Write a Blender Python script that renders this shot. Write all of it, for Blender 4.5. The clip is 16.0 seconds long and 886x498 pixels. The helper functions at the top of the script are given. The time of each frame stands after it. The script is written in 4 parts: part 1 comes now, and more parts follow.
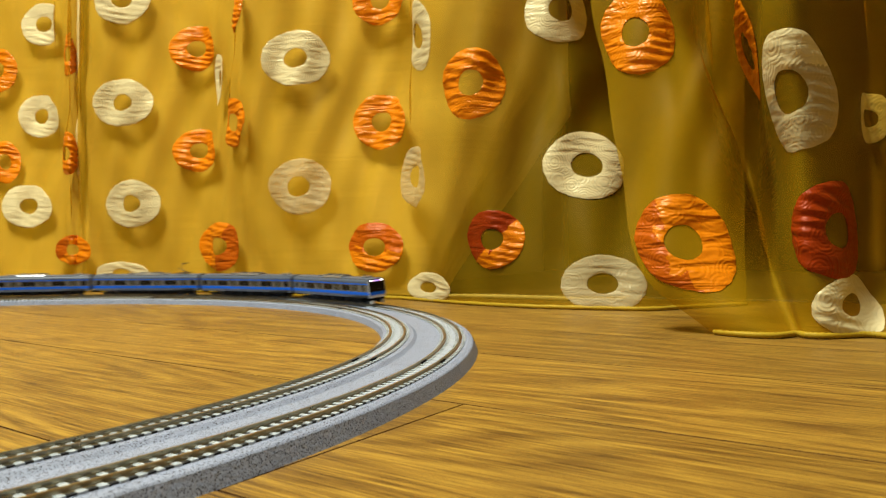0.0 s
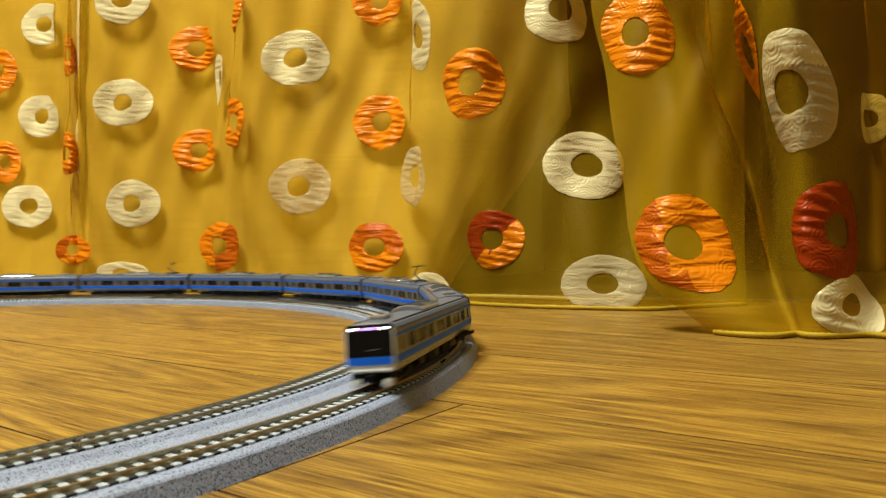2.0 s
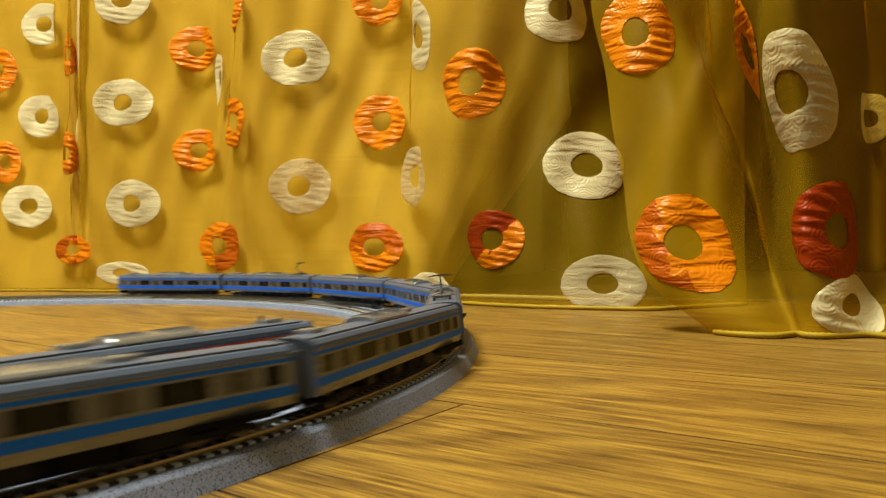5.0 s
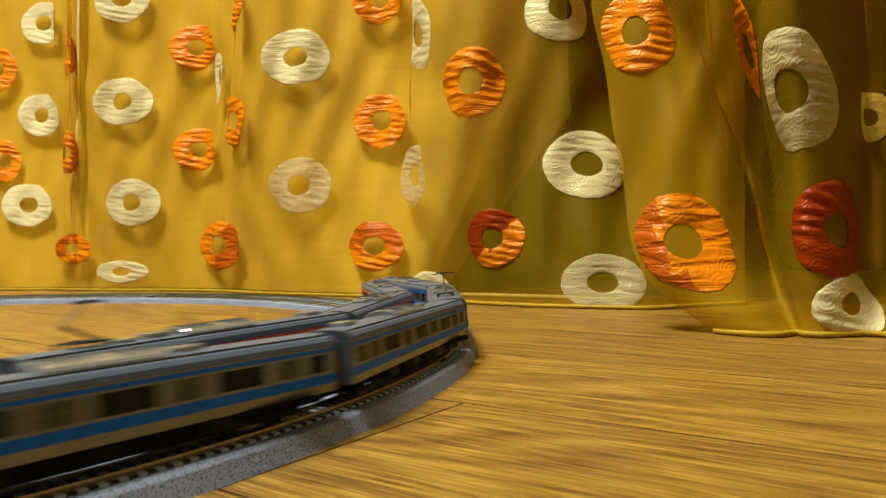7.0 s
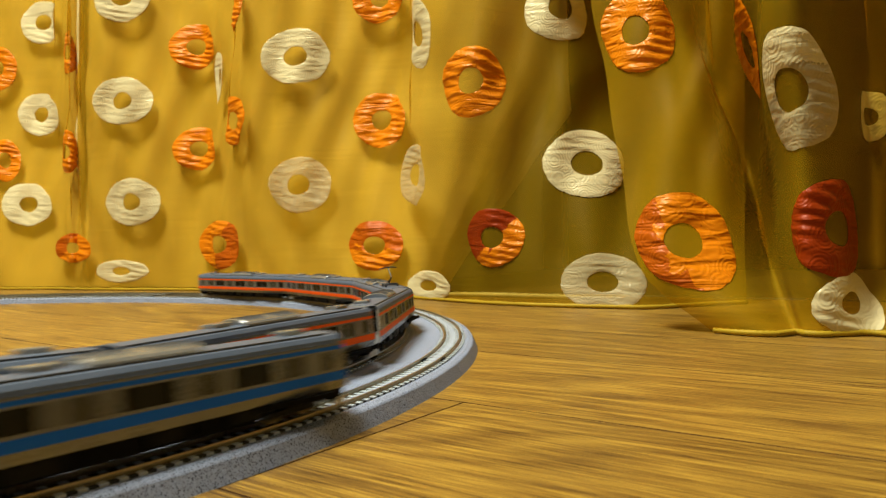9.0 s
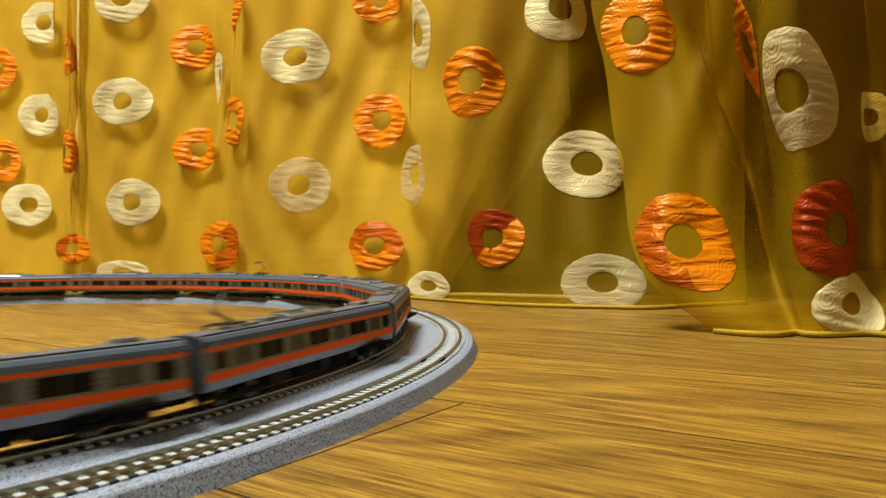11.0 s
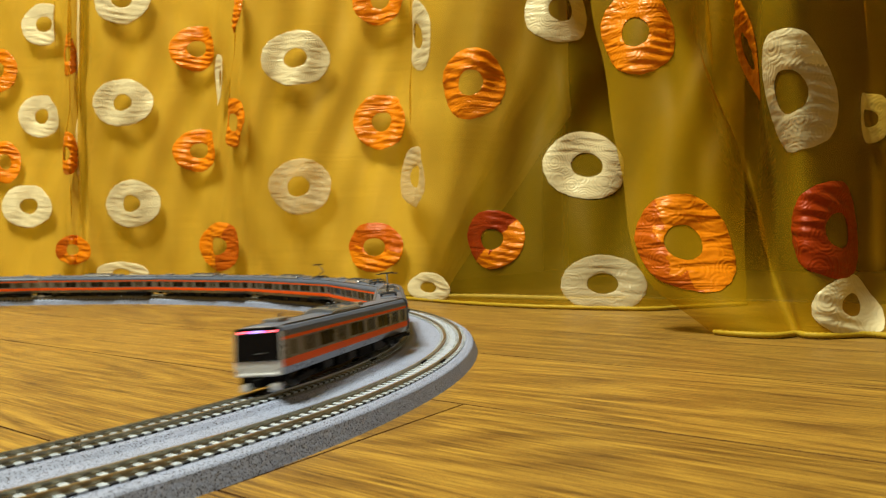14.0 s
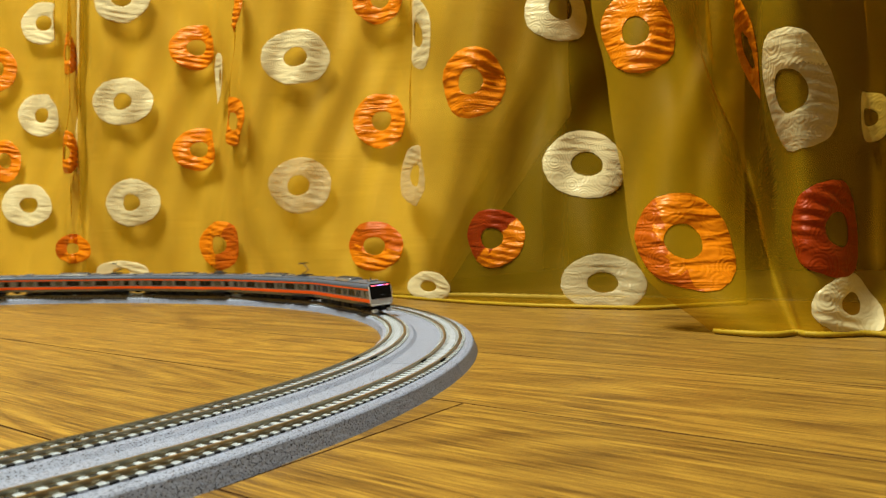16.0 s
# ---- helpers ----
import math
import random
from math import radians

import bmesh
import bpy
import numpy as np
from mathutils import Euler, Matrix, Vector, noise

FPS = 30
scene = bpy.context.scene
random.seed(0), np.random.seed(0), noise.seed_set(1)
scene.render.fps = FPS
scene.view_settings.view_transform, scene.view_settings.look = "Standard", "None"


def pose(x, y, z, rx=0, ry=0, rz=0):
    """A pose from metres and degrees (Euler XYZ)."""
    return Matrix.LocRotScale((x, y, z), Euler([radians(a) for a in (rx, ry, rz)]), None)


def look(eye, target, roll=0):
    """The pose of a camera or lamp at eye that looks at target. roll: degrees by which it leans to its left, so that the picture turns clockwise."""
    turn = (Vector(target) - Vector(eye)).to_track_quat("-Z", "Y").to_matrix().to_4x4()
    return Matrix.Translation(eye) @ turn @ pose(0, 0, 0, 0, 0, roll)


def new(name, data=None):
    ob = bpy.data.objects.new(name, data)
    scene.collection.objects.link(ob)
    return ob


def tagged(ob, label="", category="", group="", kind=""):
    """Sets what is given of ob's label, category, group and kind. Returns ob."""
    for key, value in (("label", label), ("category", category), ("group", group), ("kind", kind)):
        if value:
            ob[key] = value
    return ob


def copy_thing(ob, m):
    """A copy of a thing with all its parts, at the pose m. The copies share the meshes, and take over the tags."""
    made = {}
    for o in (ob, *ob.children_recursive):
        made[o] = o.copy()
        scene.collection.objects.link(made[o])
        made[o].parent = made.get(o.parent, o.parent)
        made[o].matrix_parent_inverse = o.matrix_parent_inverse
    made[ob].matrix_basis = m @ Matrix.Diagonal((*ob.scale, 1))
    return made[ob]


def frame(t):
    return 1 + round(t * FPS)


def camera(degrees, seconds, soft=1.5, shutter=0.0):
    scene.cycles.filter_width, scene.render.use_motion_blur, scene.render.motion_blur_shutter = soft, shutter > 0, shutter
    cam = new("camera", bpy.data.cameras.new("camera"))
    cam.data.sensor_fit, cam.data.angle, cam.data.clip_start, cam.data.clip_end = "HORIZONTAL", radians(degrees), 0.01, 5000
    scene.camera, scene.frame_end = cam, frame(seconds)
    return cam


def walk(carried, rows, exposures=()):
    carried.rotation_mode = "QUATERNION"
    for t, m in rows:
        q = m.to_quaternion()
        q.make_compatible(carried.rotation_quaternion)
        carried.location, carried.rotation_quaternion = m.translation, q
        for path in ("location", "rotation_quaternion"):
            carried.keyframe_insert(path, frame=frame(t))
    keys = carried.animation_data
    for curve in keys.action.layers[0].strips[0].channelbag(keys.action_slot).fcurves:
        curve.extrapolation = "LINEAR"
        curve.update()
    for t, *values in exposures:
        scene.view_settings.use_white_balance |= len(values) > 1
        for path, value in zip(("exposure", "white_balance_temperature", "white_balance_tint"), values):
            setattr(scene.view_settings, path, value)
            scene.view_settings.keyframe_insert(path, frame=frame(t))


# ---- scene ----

# ---------------------------------------------------------------- camera
EYE = Vector((0.0, 0.0, 0.0584))


def aim(tilt):
    """Looks along +y with a small tilt, in degrees upwards."""
    return look(EYE, EYE + Vector((0, math.cos(radians(tilt)), math.sin(radians(tilt)))), -0.70)


cam = camera(64.48, 16.0, soft=1.2, shutter=0.9)
cam.data.dof.use_dof, cam.data.dof.focus_distance, cam.data.dof.aperture_fstop = True, 0.32, 30.0
walk(cam, [(0.0, aim(-0.115)), (6.0, aim(-0.115)), (7.0, aim(-0.20)), (9.0, aim(-0.255)), (11.0, aim(-0.22)), (12.5, aim(-0.18)),
           (14.0, aim(-0.115)), (15.0, aim(-0.15)), (16.0, aim(-0.20))],
     exposures=((0.0, 0.0), (16.0, 0.0)))

# ---------------------------------------------------------------- world and lamps
world = bpy.data.worlds.new("world")
scene.world = world
world.use_nodes = True
world.node_tree.nodes["Background"].inputs["Color"].default_value = (1.0, 0.86, 0.68, 1)
world.node_tree.nodes["Background"].inputs["Strength"].default_value = 0.006


def area_lamp(name, eye, target, size, watts, color):
    data = bpy.data.lights.new(name, "AREA")
    data.shape, data.size, data.energy, data.color = "DISK", size, watts, color
    ob = new(name, data)
    ob.matrix_world = look(eye, target)
    return ob


LAMP = Vector((-0.80, 0.12, 2.26))
area_lamp("ceiling_lamp_light", LAMP - Vector((0, 0, 0.08)), LAMP - Vector((0, 0, 2)), 0.75, 114, (0.97, 0.96, 0.74))

# ---------------------------------------------------------------- materials


def mat(name, color, rough=0.5, metal=0.0, noise_scale=0.0, amount=0.15, bump=0.0, bump_scale=0.0, spec=0.5, coat=0.0, emit=None, strength=0.0, object_random=0.0):
    """A principled material whose colour varies at two scales, with a fine bump."""
    m = bpy.data.materials.new(name)
    m.use_nodes = True
    nt = m.node_tree
    b = nt.nodes["Principled BSDF"]
    b.inputs["Base Color"].default_value = (*color, 1)
    b.inputs["Roughness"].default_value, b.inputs["Metallic"].default_value = rough, metal
    b.inputs["Specular IOR Level"].default_value = spec
    b.inputs["Coat Weight"].default_value = coat
    coord = nt.nodes.new("ShaderNodeTexCoord")
    if noise_scale:
        big, fine = nt.nodes.new("ShaderNodeTexNoise"), nt.nodes.new("ShaderNodeTexNoise")
        big.inputs["Scale"].default_value, fine.inputs["Scale"].default_value = noise_scale, noise_scale * 9
        fine.inputs["Detail"].default_value = 4
        add = nt.nodes.new("ShaderNodeMath")
        add.operation = "ADD"
        nt.links.new(coord.outputs["Object"], big.inputs["Vector"])
        nt.links.new(coord.outputs["Object"], fine.inputs["Vector"])
        nt.links.new(big.outputs["Fac"], add.inputs[0])
        nt.links.new(fine.outputs["Fac"], add.inputs[1])
        ramp = nt.nodes.new("ShaderNodeMapRange")
        ramp.inputs["From Min"].default_value, ramp.inputs["From Max"].default_value = 0.6, 1.4
        ramp.inputs["To Min"].default_value, ramp.inputs["To Max"].default_value = 1 - amount, 1 + amount
        nt.links.new(add.outputs[0], ramp.inputs["Value"])
        scale = nt.nodes.new("ShaderNodeVectorMath")
        scale.operation = "SCALE"
        scale.inputs[0].default_value = color
        nt.links.new(ramp.outputs["Result"], scale.inputs["Scale"])
        nt.links.new(scale.outputs["Vector"], b.inputs["Base Color"])
        rr = nt.nodes.new("ShaderNodeMapRange")
        rr.inputs["From Min"].default_value, rr.inputs["From Max"].default_value = 0.6, 1.4
        rr.inputs["To Min"].default_value, rr.inputs["To Max"].default_value = max(0.02, rough - 0.08), min(1, rough + 0.08)
        nt.links.new(add.outputs[0], rr.inputs["Value"])
        nt.links.new(rr.outputs["Result"], b.inputs["Roughness"])
    if bump:
        n = nt.nodes.new("ShaderNodeTexNoise")
        n.inputs["Scale"].default_value, n.inputs["Detail"].default_value = bump_scale, 5
        nt.links.new(coord.outputs["Object"], n.inputs["Vector"])
        bm_ = nt.nodes.new("ShaderNodeBump")
        bm_.inputs["Strength"].default_value, bm_.inputs["Distance"].default_value = bump, 0.0006
        nt.links.new(n.outputs["Fac"], bm_.inputs["Height"])
        nt.links.new(bm_.outputs["Normal"], b.inputs["Normal"])
    if emit:
        b.inputs["Emission Color"].default_value, b.inputs["Emission Strength"].default_value = (*emit, 1), strength
    return m


def ballast_material():
    """Moulded grey ballast: blue-grey plastic with dark and light grains."""
    m = mat("moulded_ballast", (0.235, 0.278, 0.42), 0.6, noise_scale=60, amount=0.10, bump=0.5, bump_scale=900)
    nt = m.node_tree
    b = nt.nodes["Principled BSDF"]
    old = b.inputs["Base Color"].links[0].from_socket
    coord = [n for n in nt.nodes if n.type == "TEX_COORD"][0]
    v = nt.nodes.new("ShaderNodeTexNoise")
    v.inputs["Scale"].default_value, v.inputs["Detail"].default_value = 2100, 3
    nt.links.new(coord.outputs["Object"], v.inputs["Vector"])
    r = nt.nodes.new("ShaderNodeValToRGB")
    r.color_ramp.elements[0].position, r.color_ramp.elements[0].color = 0.38, (0.10, 0.10, 0.11, 1)
    r.color_ramp.elements[1].position, r.color_ramp.elements[1].color = 0.45, (1.0, 1.0, 1.0, 1)
    e = r.color_ramp.elements.new(0.66)
    e.color = (1.12, 1.12, 1.12, 1)
    nt.links.new(v.outputs["Fac"], r.inputs["Fac"])
    mul = nt.nodes.new("ShaderNodeVectorMath")
    mul.operation = "MULTIPLY"
    nt.links.new(old, mul.inputs[0])
    nt.links.new(r.outputs["Color"], mul.inputs[1])
    nt.links.new(mul.outputs["Vector"], b.inputs["Base Color"])
    return m


WALL_ANGLE = -28.3           # the curtained wall runs this way


def wood_material():
    """Varnished oak laminate: long grain along each plank, rings here and there, every plank its own shade."""
    m = bpy.data.materials.new("oak_laminate")
    m.use_nodes = True
    nt = m.node_tree
    b = nt.nodes["Principled BSDF"]
    coord = nt.nodes.new("ShaderNodeTexCoord")
    info = nt.nodes.new("ShaderNodeObjectInfo")
    shift = nt.nodes.new("ShaderNodeVectorMath")
    shift.operation = "MULTIPLY_ADD"
    shift.inputs[1].default_value = (7.3, 3.1, 0)
    nt.links.new(info.outputs["Random"], shift.inputs[0])
    nt.links.new(coord.outputs["Object"], shift.inputs[2])
    def stretched(sx, sy, scale, detail, distortion=0.0):
        mp = nt.nodes.new("ShaderNodeMapping")
        mp.inputs["Scale"].default_value = (sx, sy, 1)
        nt.links.new(shift.outputs["Vector"], mp.inputs["Vector"])
        n = nt.nodes.new("ShaderNodeTexNoise")
        n.inputs["Scale"].default_value, n.inputs["Detail"].default_value, n.inputs["Distortion"].default_value = scale, detail, distortion
        nt.links.new(mp.outputs["Vector"], n.inputs["Vector"])
        return n
    broad = stretched(1.6, 12, 1.3, 1, 0.5)
    rings = nt.nodes.new("ShaderNodeMath")
    rings.operation = "MULTIPLY"
    rings.inputs[1].default_value = 30.0
    nt.links.new(broad.outputs["Fac"], rings.inputs[0])
    frac = nt.nodes.new("ShaderNodeMath")
    frac.operation = "PINGPONG"
    frac.inputs[1].default_value = 1.0
    nt.links.new(rings.outputs[0], frac.inputs[0])
    fine = stretched(50, 2400, 1.0, 3, 0.1)
    medium = stretched(17, 900, 1.0, 3, 0.2)
    tone = stretched(4.5, 46, 1.0, 5, 0.3)
    def mix_in(socket, other, weight):
        n = nt.nodes.new("ShaderNodeMath")
        n.operation = "MULTIPLY_ADD"
        n.inputs[1].default_value = weight
        nt.links.new(socket, n.inputs[0])
        if other is None:
            n.inputs[2].default_value = 0.0
        else:
            nt.links.new(other, n.inputs[2])
        return n.outputs[0]
    grain = mix_in(frac.outputs[0], mix_in(tone.outputs["Fac"], mix_in(medium.outputs["Fac"], mix_in(fine.outputs["Fac"], None, 0.60), 0.52), 0.14), 0.10)
    ramp = nt.nodes.new("ShaderNodeValToRGB")
    ramp.color_ramp.elements[0].position, ramp.color_ramp.elements[0].color = 0.52, (0.050, 0.020, 0.002, 1)
    ramp.color_ramp.elements[1].position, ramp.color_ramp.elements[1].color = 0.84, (0.440, 0.265, 0.036, 1)
    mid = ramp.color_ramp.elements.new(0.67)
    mid.color = (0.205, 0.106, 0.013, 1)
    nt.links.new(grain, ramp.inputs["Fac"])
    hue = nt.nodes.new("ShaderNodeHueSaturation")
    vary = nt.nodes.new("ShaderNodeMapRange")
    vary.inputs["To Min"].default_value, vary.inputs["To Max"].default_value = 0.86, 1.12
    nt.links.new(info.outputs["Random"], vary.inputs["Value"])
    nt.links.new(vary.outputs["Result"], hue.inputs["Value"])
    nt.links.new(ramp.outputs["Color"], hue.inputs["Color"])
    nt.links.new(hue.outputs["Color"], b.inputs["Base Color"])
    rough = nt.nodes.new("ShaderNodeMapRange")
    rough.inputs["To Min"].default_value, rough.inputs["To Max"].default_value = 0.36, 0.56
    nt.links.new(fine.outputs["Fac"], rough.inputs["Value"])
    nt.links.new(rough.outputs["Result"], b.inputs["Roughness"])
    bump = nt.nodes.new("ShaderNodeBump")
    bump.inputs["Strength"].default_value, bump.inputs["Distance"].default_value = 0.17, 0.0004
    nt.links.new(fine.outputs["Fac"], bump.inputs["Height"])
    nt.links.new(bump.outputs["Normal"], b.inputs["Normal"])
    b.inputs["Coat Weight"].default_value, b.inputs["Coat Roughness"].default_value = 0.08, 0.35
    return m


def cloth_material(name, color, veil, rough=0.45, weave=900.0, gloss=0.25, translucent=0.35):
    """Cloth: diffuse and translucent threads with a silky gloss; veil is the share of open gaps between the threads."""
    m = bpy.data.materials.new(name)
    m.use_nodes = True
    nt = m.node_tree
    b = nt.nodes["Principled BSDF"]
    out = nt.nodes["Material Output"]
    coord = nt.nodes.new("ShaderNodeTexCoord")
    slub = nt.nodes.new("ShaderNodeMapping")
    slub.inputs["Scale"].default_value = (12, 12, weave)
    nt.links.new(coord.outputs["Object"], slub.inputs["Vector"])
    n = nt.nodes.new("ShaderNodeTexNoise")
    n.inputs["Scale"].default_value, n.inputs["Detail"].default_value = 1.0, 4
    nt.links.new(slub.outputs["Vector"], n.inputs["Vector"])
    big = nt.nodes.new("ShaderNodeTexNoise")
    big.inputs["Scale"].default_value, big.inputs["Detail"].default_value = 14, 3
    nt.links.new(coord.outputs["Object"], big.inputs["Vector"])
    mul = nt.nodes.new("ShaderNodeMath")
    mul.operation = "MULTIPLY"
    nt.links.new(n.outputs["Fac"], mul.inputs[0])
    nt.links.new(big.outputs["Fac"], mul.inputs[1])
    rng = nt.nodes.new("ShaderNodeMapRange")
    rng.inputs["From Min"].default_value, rng.inputs["From Max"].default_value = 0.12, 0.42
    rng.inputs["To Min"].default_value, rng.inputs["To Max"].default_value = 0.90, 1.09
    nt.links.new(mul.outputs[0], rng.inputs["Value"])
    col = nt.nodes.new("ShaderNodeVectorMath")
    col.operation = "SCALE"
    col.inputs[0].default_value = color
    nt.links.new(rng.outputs["Result"], col.inputs["Scale"])
    nt.links.new(col.outputs["Vector"], b.inputs["Base Color"])
    b.inputs["Roughness"].default_value = rough
    b.inputs["Specular IOR Level"].default_value = gloss
    b.inputs["Specular Tint"].default_value = (*[0.4 + 0.6 * v / max(color) for v in color], 1)
    bump = nt.nodes.new("ShaderNodeBump")
    bump.inputs["Strength"].default_value, bump.inputs["Distance"].default_value = 0.2, 0.0006
    nt.links.new(n.outputs["Fac"], bump.inputs["Height"])
    nt.links.new(bump.outputs["Normal"], b.inputs["Normal"])
    tr = nt.nodes.new("ShaderNodeBsdfTranslucent")
    nt.links.new(col.outputs["Vector"], tr.inputs["Color"])
    mix = nt.nodes.new("ShaderNodeMixShader")
    mix.inputs["Fac"].default_value = translucent
    nt.links.new(b.outputs["BSDF"], mix.inputs[1])
    nt.links.new(tr.outputs["BSDF"], mix.inputs[2])
    last = mix
    if veil:
        gap = nt.nodes.new("ShaderNodeBsdfTransparent")
        gap.inputs["Color"].default_value = (1.0, 0.86, 0.40, 1)
        mix2 = nt.nodes.new("ShaderNodeMixShader")
        mix2.inputs["Fac"].default_value = veil
        nt.links.new(mix.outputs["Shader"], mix2.inputs[1])
        nt.links.new(gap.outputs["BSDF"], mix2.inputs[2])
        last = mix2
    nt.links.new(last.outputs["Shader"], out.inputs["Surface"])
    return m


WOOD = wood_material()
GROOVE = mat("plank_groove", (0.055, 0.025, 0.008), 0.8, spec=0.1)
BALLAST = ballast_material()
TIE = mat("tie_concrete_grey", (0.45, 0.51, 0.60), 0.6, noise_scale=300, amount=0.12)
DARK_STRIP = mat("near_black_tie_strip", (0.028, 0.028, 0.03), 0.8, spec=0.2, noise_scale=400, amount=0.3)
RAIL = mat("nickel_silver_rail", (0.34, 0.31, 0.225), 0.32, metal=1.0, noise_scale=120, amount=0.2)
SHEER = cloth_material("gold_organza", (0.40, 0.245, 0.0055), 0.62, translucent=0.12, rough=0.44, gloss=0.4)


def quilted(m, wrinkle=0.5):
    """Sewn swirls on satin: small rings of thread round scattered points."""
    nt = m.node_tree
    b = nt.nodes["Principled BSDF"]
    coord = [n for n in nt.nodes if n.type == "TEX_COORD"][0]
    cell = nt.nodes.new("ShaderNodeTexVoronoi")
    cell.inputs["Scale"].default_value = 62
    nt.links.new(coord.outputs["Object"], cell.inputs["Vector"])
    wave = nt.nodes.new("ShaderNodeMath")
    wave.operation = "MULTIPLY"
    wave.inputs[1].default_value = 42
    nt.links.new(cell.outputs["Distance"], wave.inputs[0])
    sine = nt.nodes.new("ShaderNodeMath")
    sine.operation = "SINE"
    nt.links.new(wave.outputs[0], sine.inputs[0])
    bump = nt.nodes.new("ShaderNodeBump")
    bump.inputs["Strength"].default_value, bump.inputs["Distance"].default_value = 0.22, 0.0005
    nt.links.new(sine.outputs[0], bump.inputs["Height"])
    nt.links.new(b.inputs["Normal"].links[0].from_socket, bump.inputs["Normal"])
    # drawn-up wrinkles across the satin
    mp = nt.nodes.new("ShaderNodeMapping")
    mp.inputs["Scale"].default_value = (22, 22, 120)
    nt.links.new(coord.outputs["Object"], mp.inputs["Vector"])
    crease = nt.nodes.new("ShaderNodeTexNoise")
    crease.inputs["Scale"].default_value, crease.inputs["Detail"].default_value, crease.inputs["Distortion"].default_value = 1.0, 2, 0.5
    nt.links.new(mp.outputs["Vector"], crease.inputs["Vector"])
    deep = nt.nodes.new("ShaderNodeBump")
    deep.inputs["Strength"].default_value, deep.inputs["Distance"].default_value = wrinkle, 0.006
    nt.links.new(crease.outputs["Fac"], deep.inputs["Height"])
    nt.links.new(bump.outputs["Normal"], deep.inputs["Normal"])
    nt.links.new(deep.outputs["Normal"], b.inputs["Normal"])
    return m


DOUBLE_SHEER = cloth_material("doubled_gold_organza", (0.46, 0.276, 0.0052), 0.60, translucent=0.10, rough=0.46, gloss=0.35)
WHITE_RING = cloth_material("cream_satin", (0.66, 0.58, 0.35), 0.0, rough=0.36, weave=350, translucent=0.12, gloss=0.5)
ORANGE_RING = cloth_material("orange_satin", (0.70, 0.205, 0.003), 0.0, rough=0.34, weave=350, translucent=0.12, gloss=0.4)
THIN_RING = quilted(cloth_material("thin_cream_satin", (0.66, 0.58, 0.35), 0.42, rough=0.36, weave=350, translucent=0.2, gloss=0.4), 0.5)
# orange satin, darkened in colour where cloth in front shades the ring
SHADED_RING = quilted(cloth_material("shaded_orange_satin", (0.46, 0.095, 0.002), 0.0, rough=0.38, weave=350, translucent=0.12, gloss=0.4), 0.9)
quilted(WHITE_RING, 0.35)
quilted(ORANGE_RING, 0.95)
LINING = cloth_material("pale_gold_lining", (0.78, 0.655, 0.355), 0.0, rough=0.6, weave=500, translucent=0.04, gloss=0.15)
# the same painted shade, deeper, for rings behind another layer of cloth
DEEP_SHADED_RING = quilted(cloth_material("deep_shaded_orange_satin", (0.27, 0.030, 0.001), 0.0, rough=0.42, weave=350, translucent=0.12, gloss=0.4))
HEM = cloth_material("gold_braid", (0.42, 0.28, 0.02), 0.0, weave=1500, translucent=0.1)
WALLPAPER = mat("beige_wallpaper", (0.84, 0.72, 0.42), 0.8, noise_scale=6, amount=0.08, bump=0.4, bump_scale=300)
# brown chosen dark so that unseen walls bounce little light
SIDEWALL = mat("dark_unseen_wall", (0.20, 0.16, 0.11), 0.85, noise_scale=6, amount=0.08, bump=0.4, bump_scale=300)
DARK_BACK = mat("added_dark_pane", (0.006, 0.006, 0.007), 0.1, spec=0.15)
FRAMEWOOD = mat("dark_window_frame", (0.07, 0.045, 0.025), 0.45, noise_scale=20, amount=0.2)
PAINT = mat("white_ceiling_paint", (0.78, 0.76, 0.70), 0.8, noise_scale=4, amount=0.04)
STEEL = mat("stainless_body", (0.19, 0.205, 0.235), 0.30, metal=0.6, noise_scale=90, amount=0.05)
ROOF = mat("grey_roof", (0.080, 0.105, 0.165), 0.42, spec=0.4, noise_scale=120, amount=0.10)
AIRCON = mat("light_grey_aircon", (0.34, 0.36, 0.40), 0.20, metal=0.65, noise_scale=200, amount=0.06)
LOUVRE = mat("dark_louvre", (0.045, 0.05, 0.06), 0.5)
ENDGREY = mat("blue_grey_end_wall", (0.06, 0.068, 0.085), 0.5, noise_scale=150, amount=0.08)
CORD = mat("white_cord_sheath", (0.72, 0.74, 0.78), 0.4)
GLASS = mat("dark_window_glass", (0.006, 0.007, 0.006), 0.12, spec=0.2)
DOORGLASS = mat("tinted_door_glass", (0.055, 0.053, 0.035), 0.2, spec=0.3)
BLUE = mat("sky_blue_stripe", (0.004, 0.125, 0.80), 0.5, spec=0.2, noise_scale=150, amount=0.05)
ORANGE = mat("orange_stripe", (0.78, 0.095, 0.006), 0.5, spec=0.2, noise_scale=150, amount=0.05)
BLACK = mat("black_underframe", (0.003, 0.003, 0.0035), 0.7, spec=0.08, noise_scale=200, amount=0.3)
GEAR = mat("near_black_equipment", (0.004, 0.004, 0.0045), 0.5, spec=0.15, noise_scale=200, amount=0.2)
WHITE = mat("white_cab_paint", (0.55, 0.57, 0.60), 0.3, noise_scale=100, amount=0.03)
CABGLASS = mat("black_windscreen", (0.003, 0.003, 0.004), 0.08, spec=0.25)
HEADLIGHT = mat("lit_headlight", (0.9, 0.9, 0.95), 0.3, emit=(0.93, 0.93, 1.0), strength=6.0)
CLEAR = mat("unlit_lamp_lens", (0.10, 0.10, 0.11), 0.15)
DIFFUSER = mat("glowing_lamp_diffuser", (0.8, 0.8, 0.75), 0.6, emit=(1.0, 0.95, 0.8), strength=2.0)
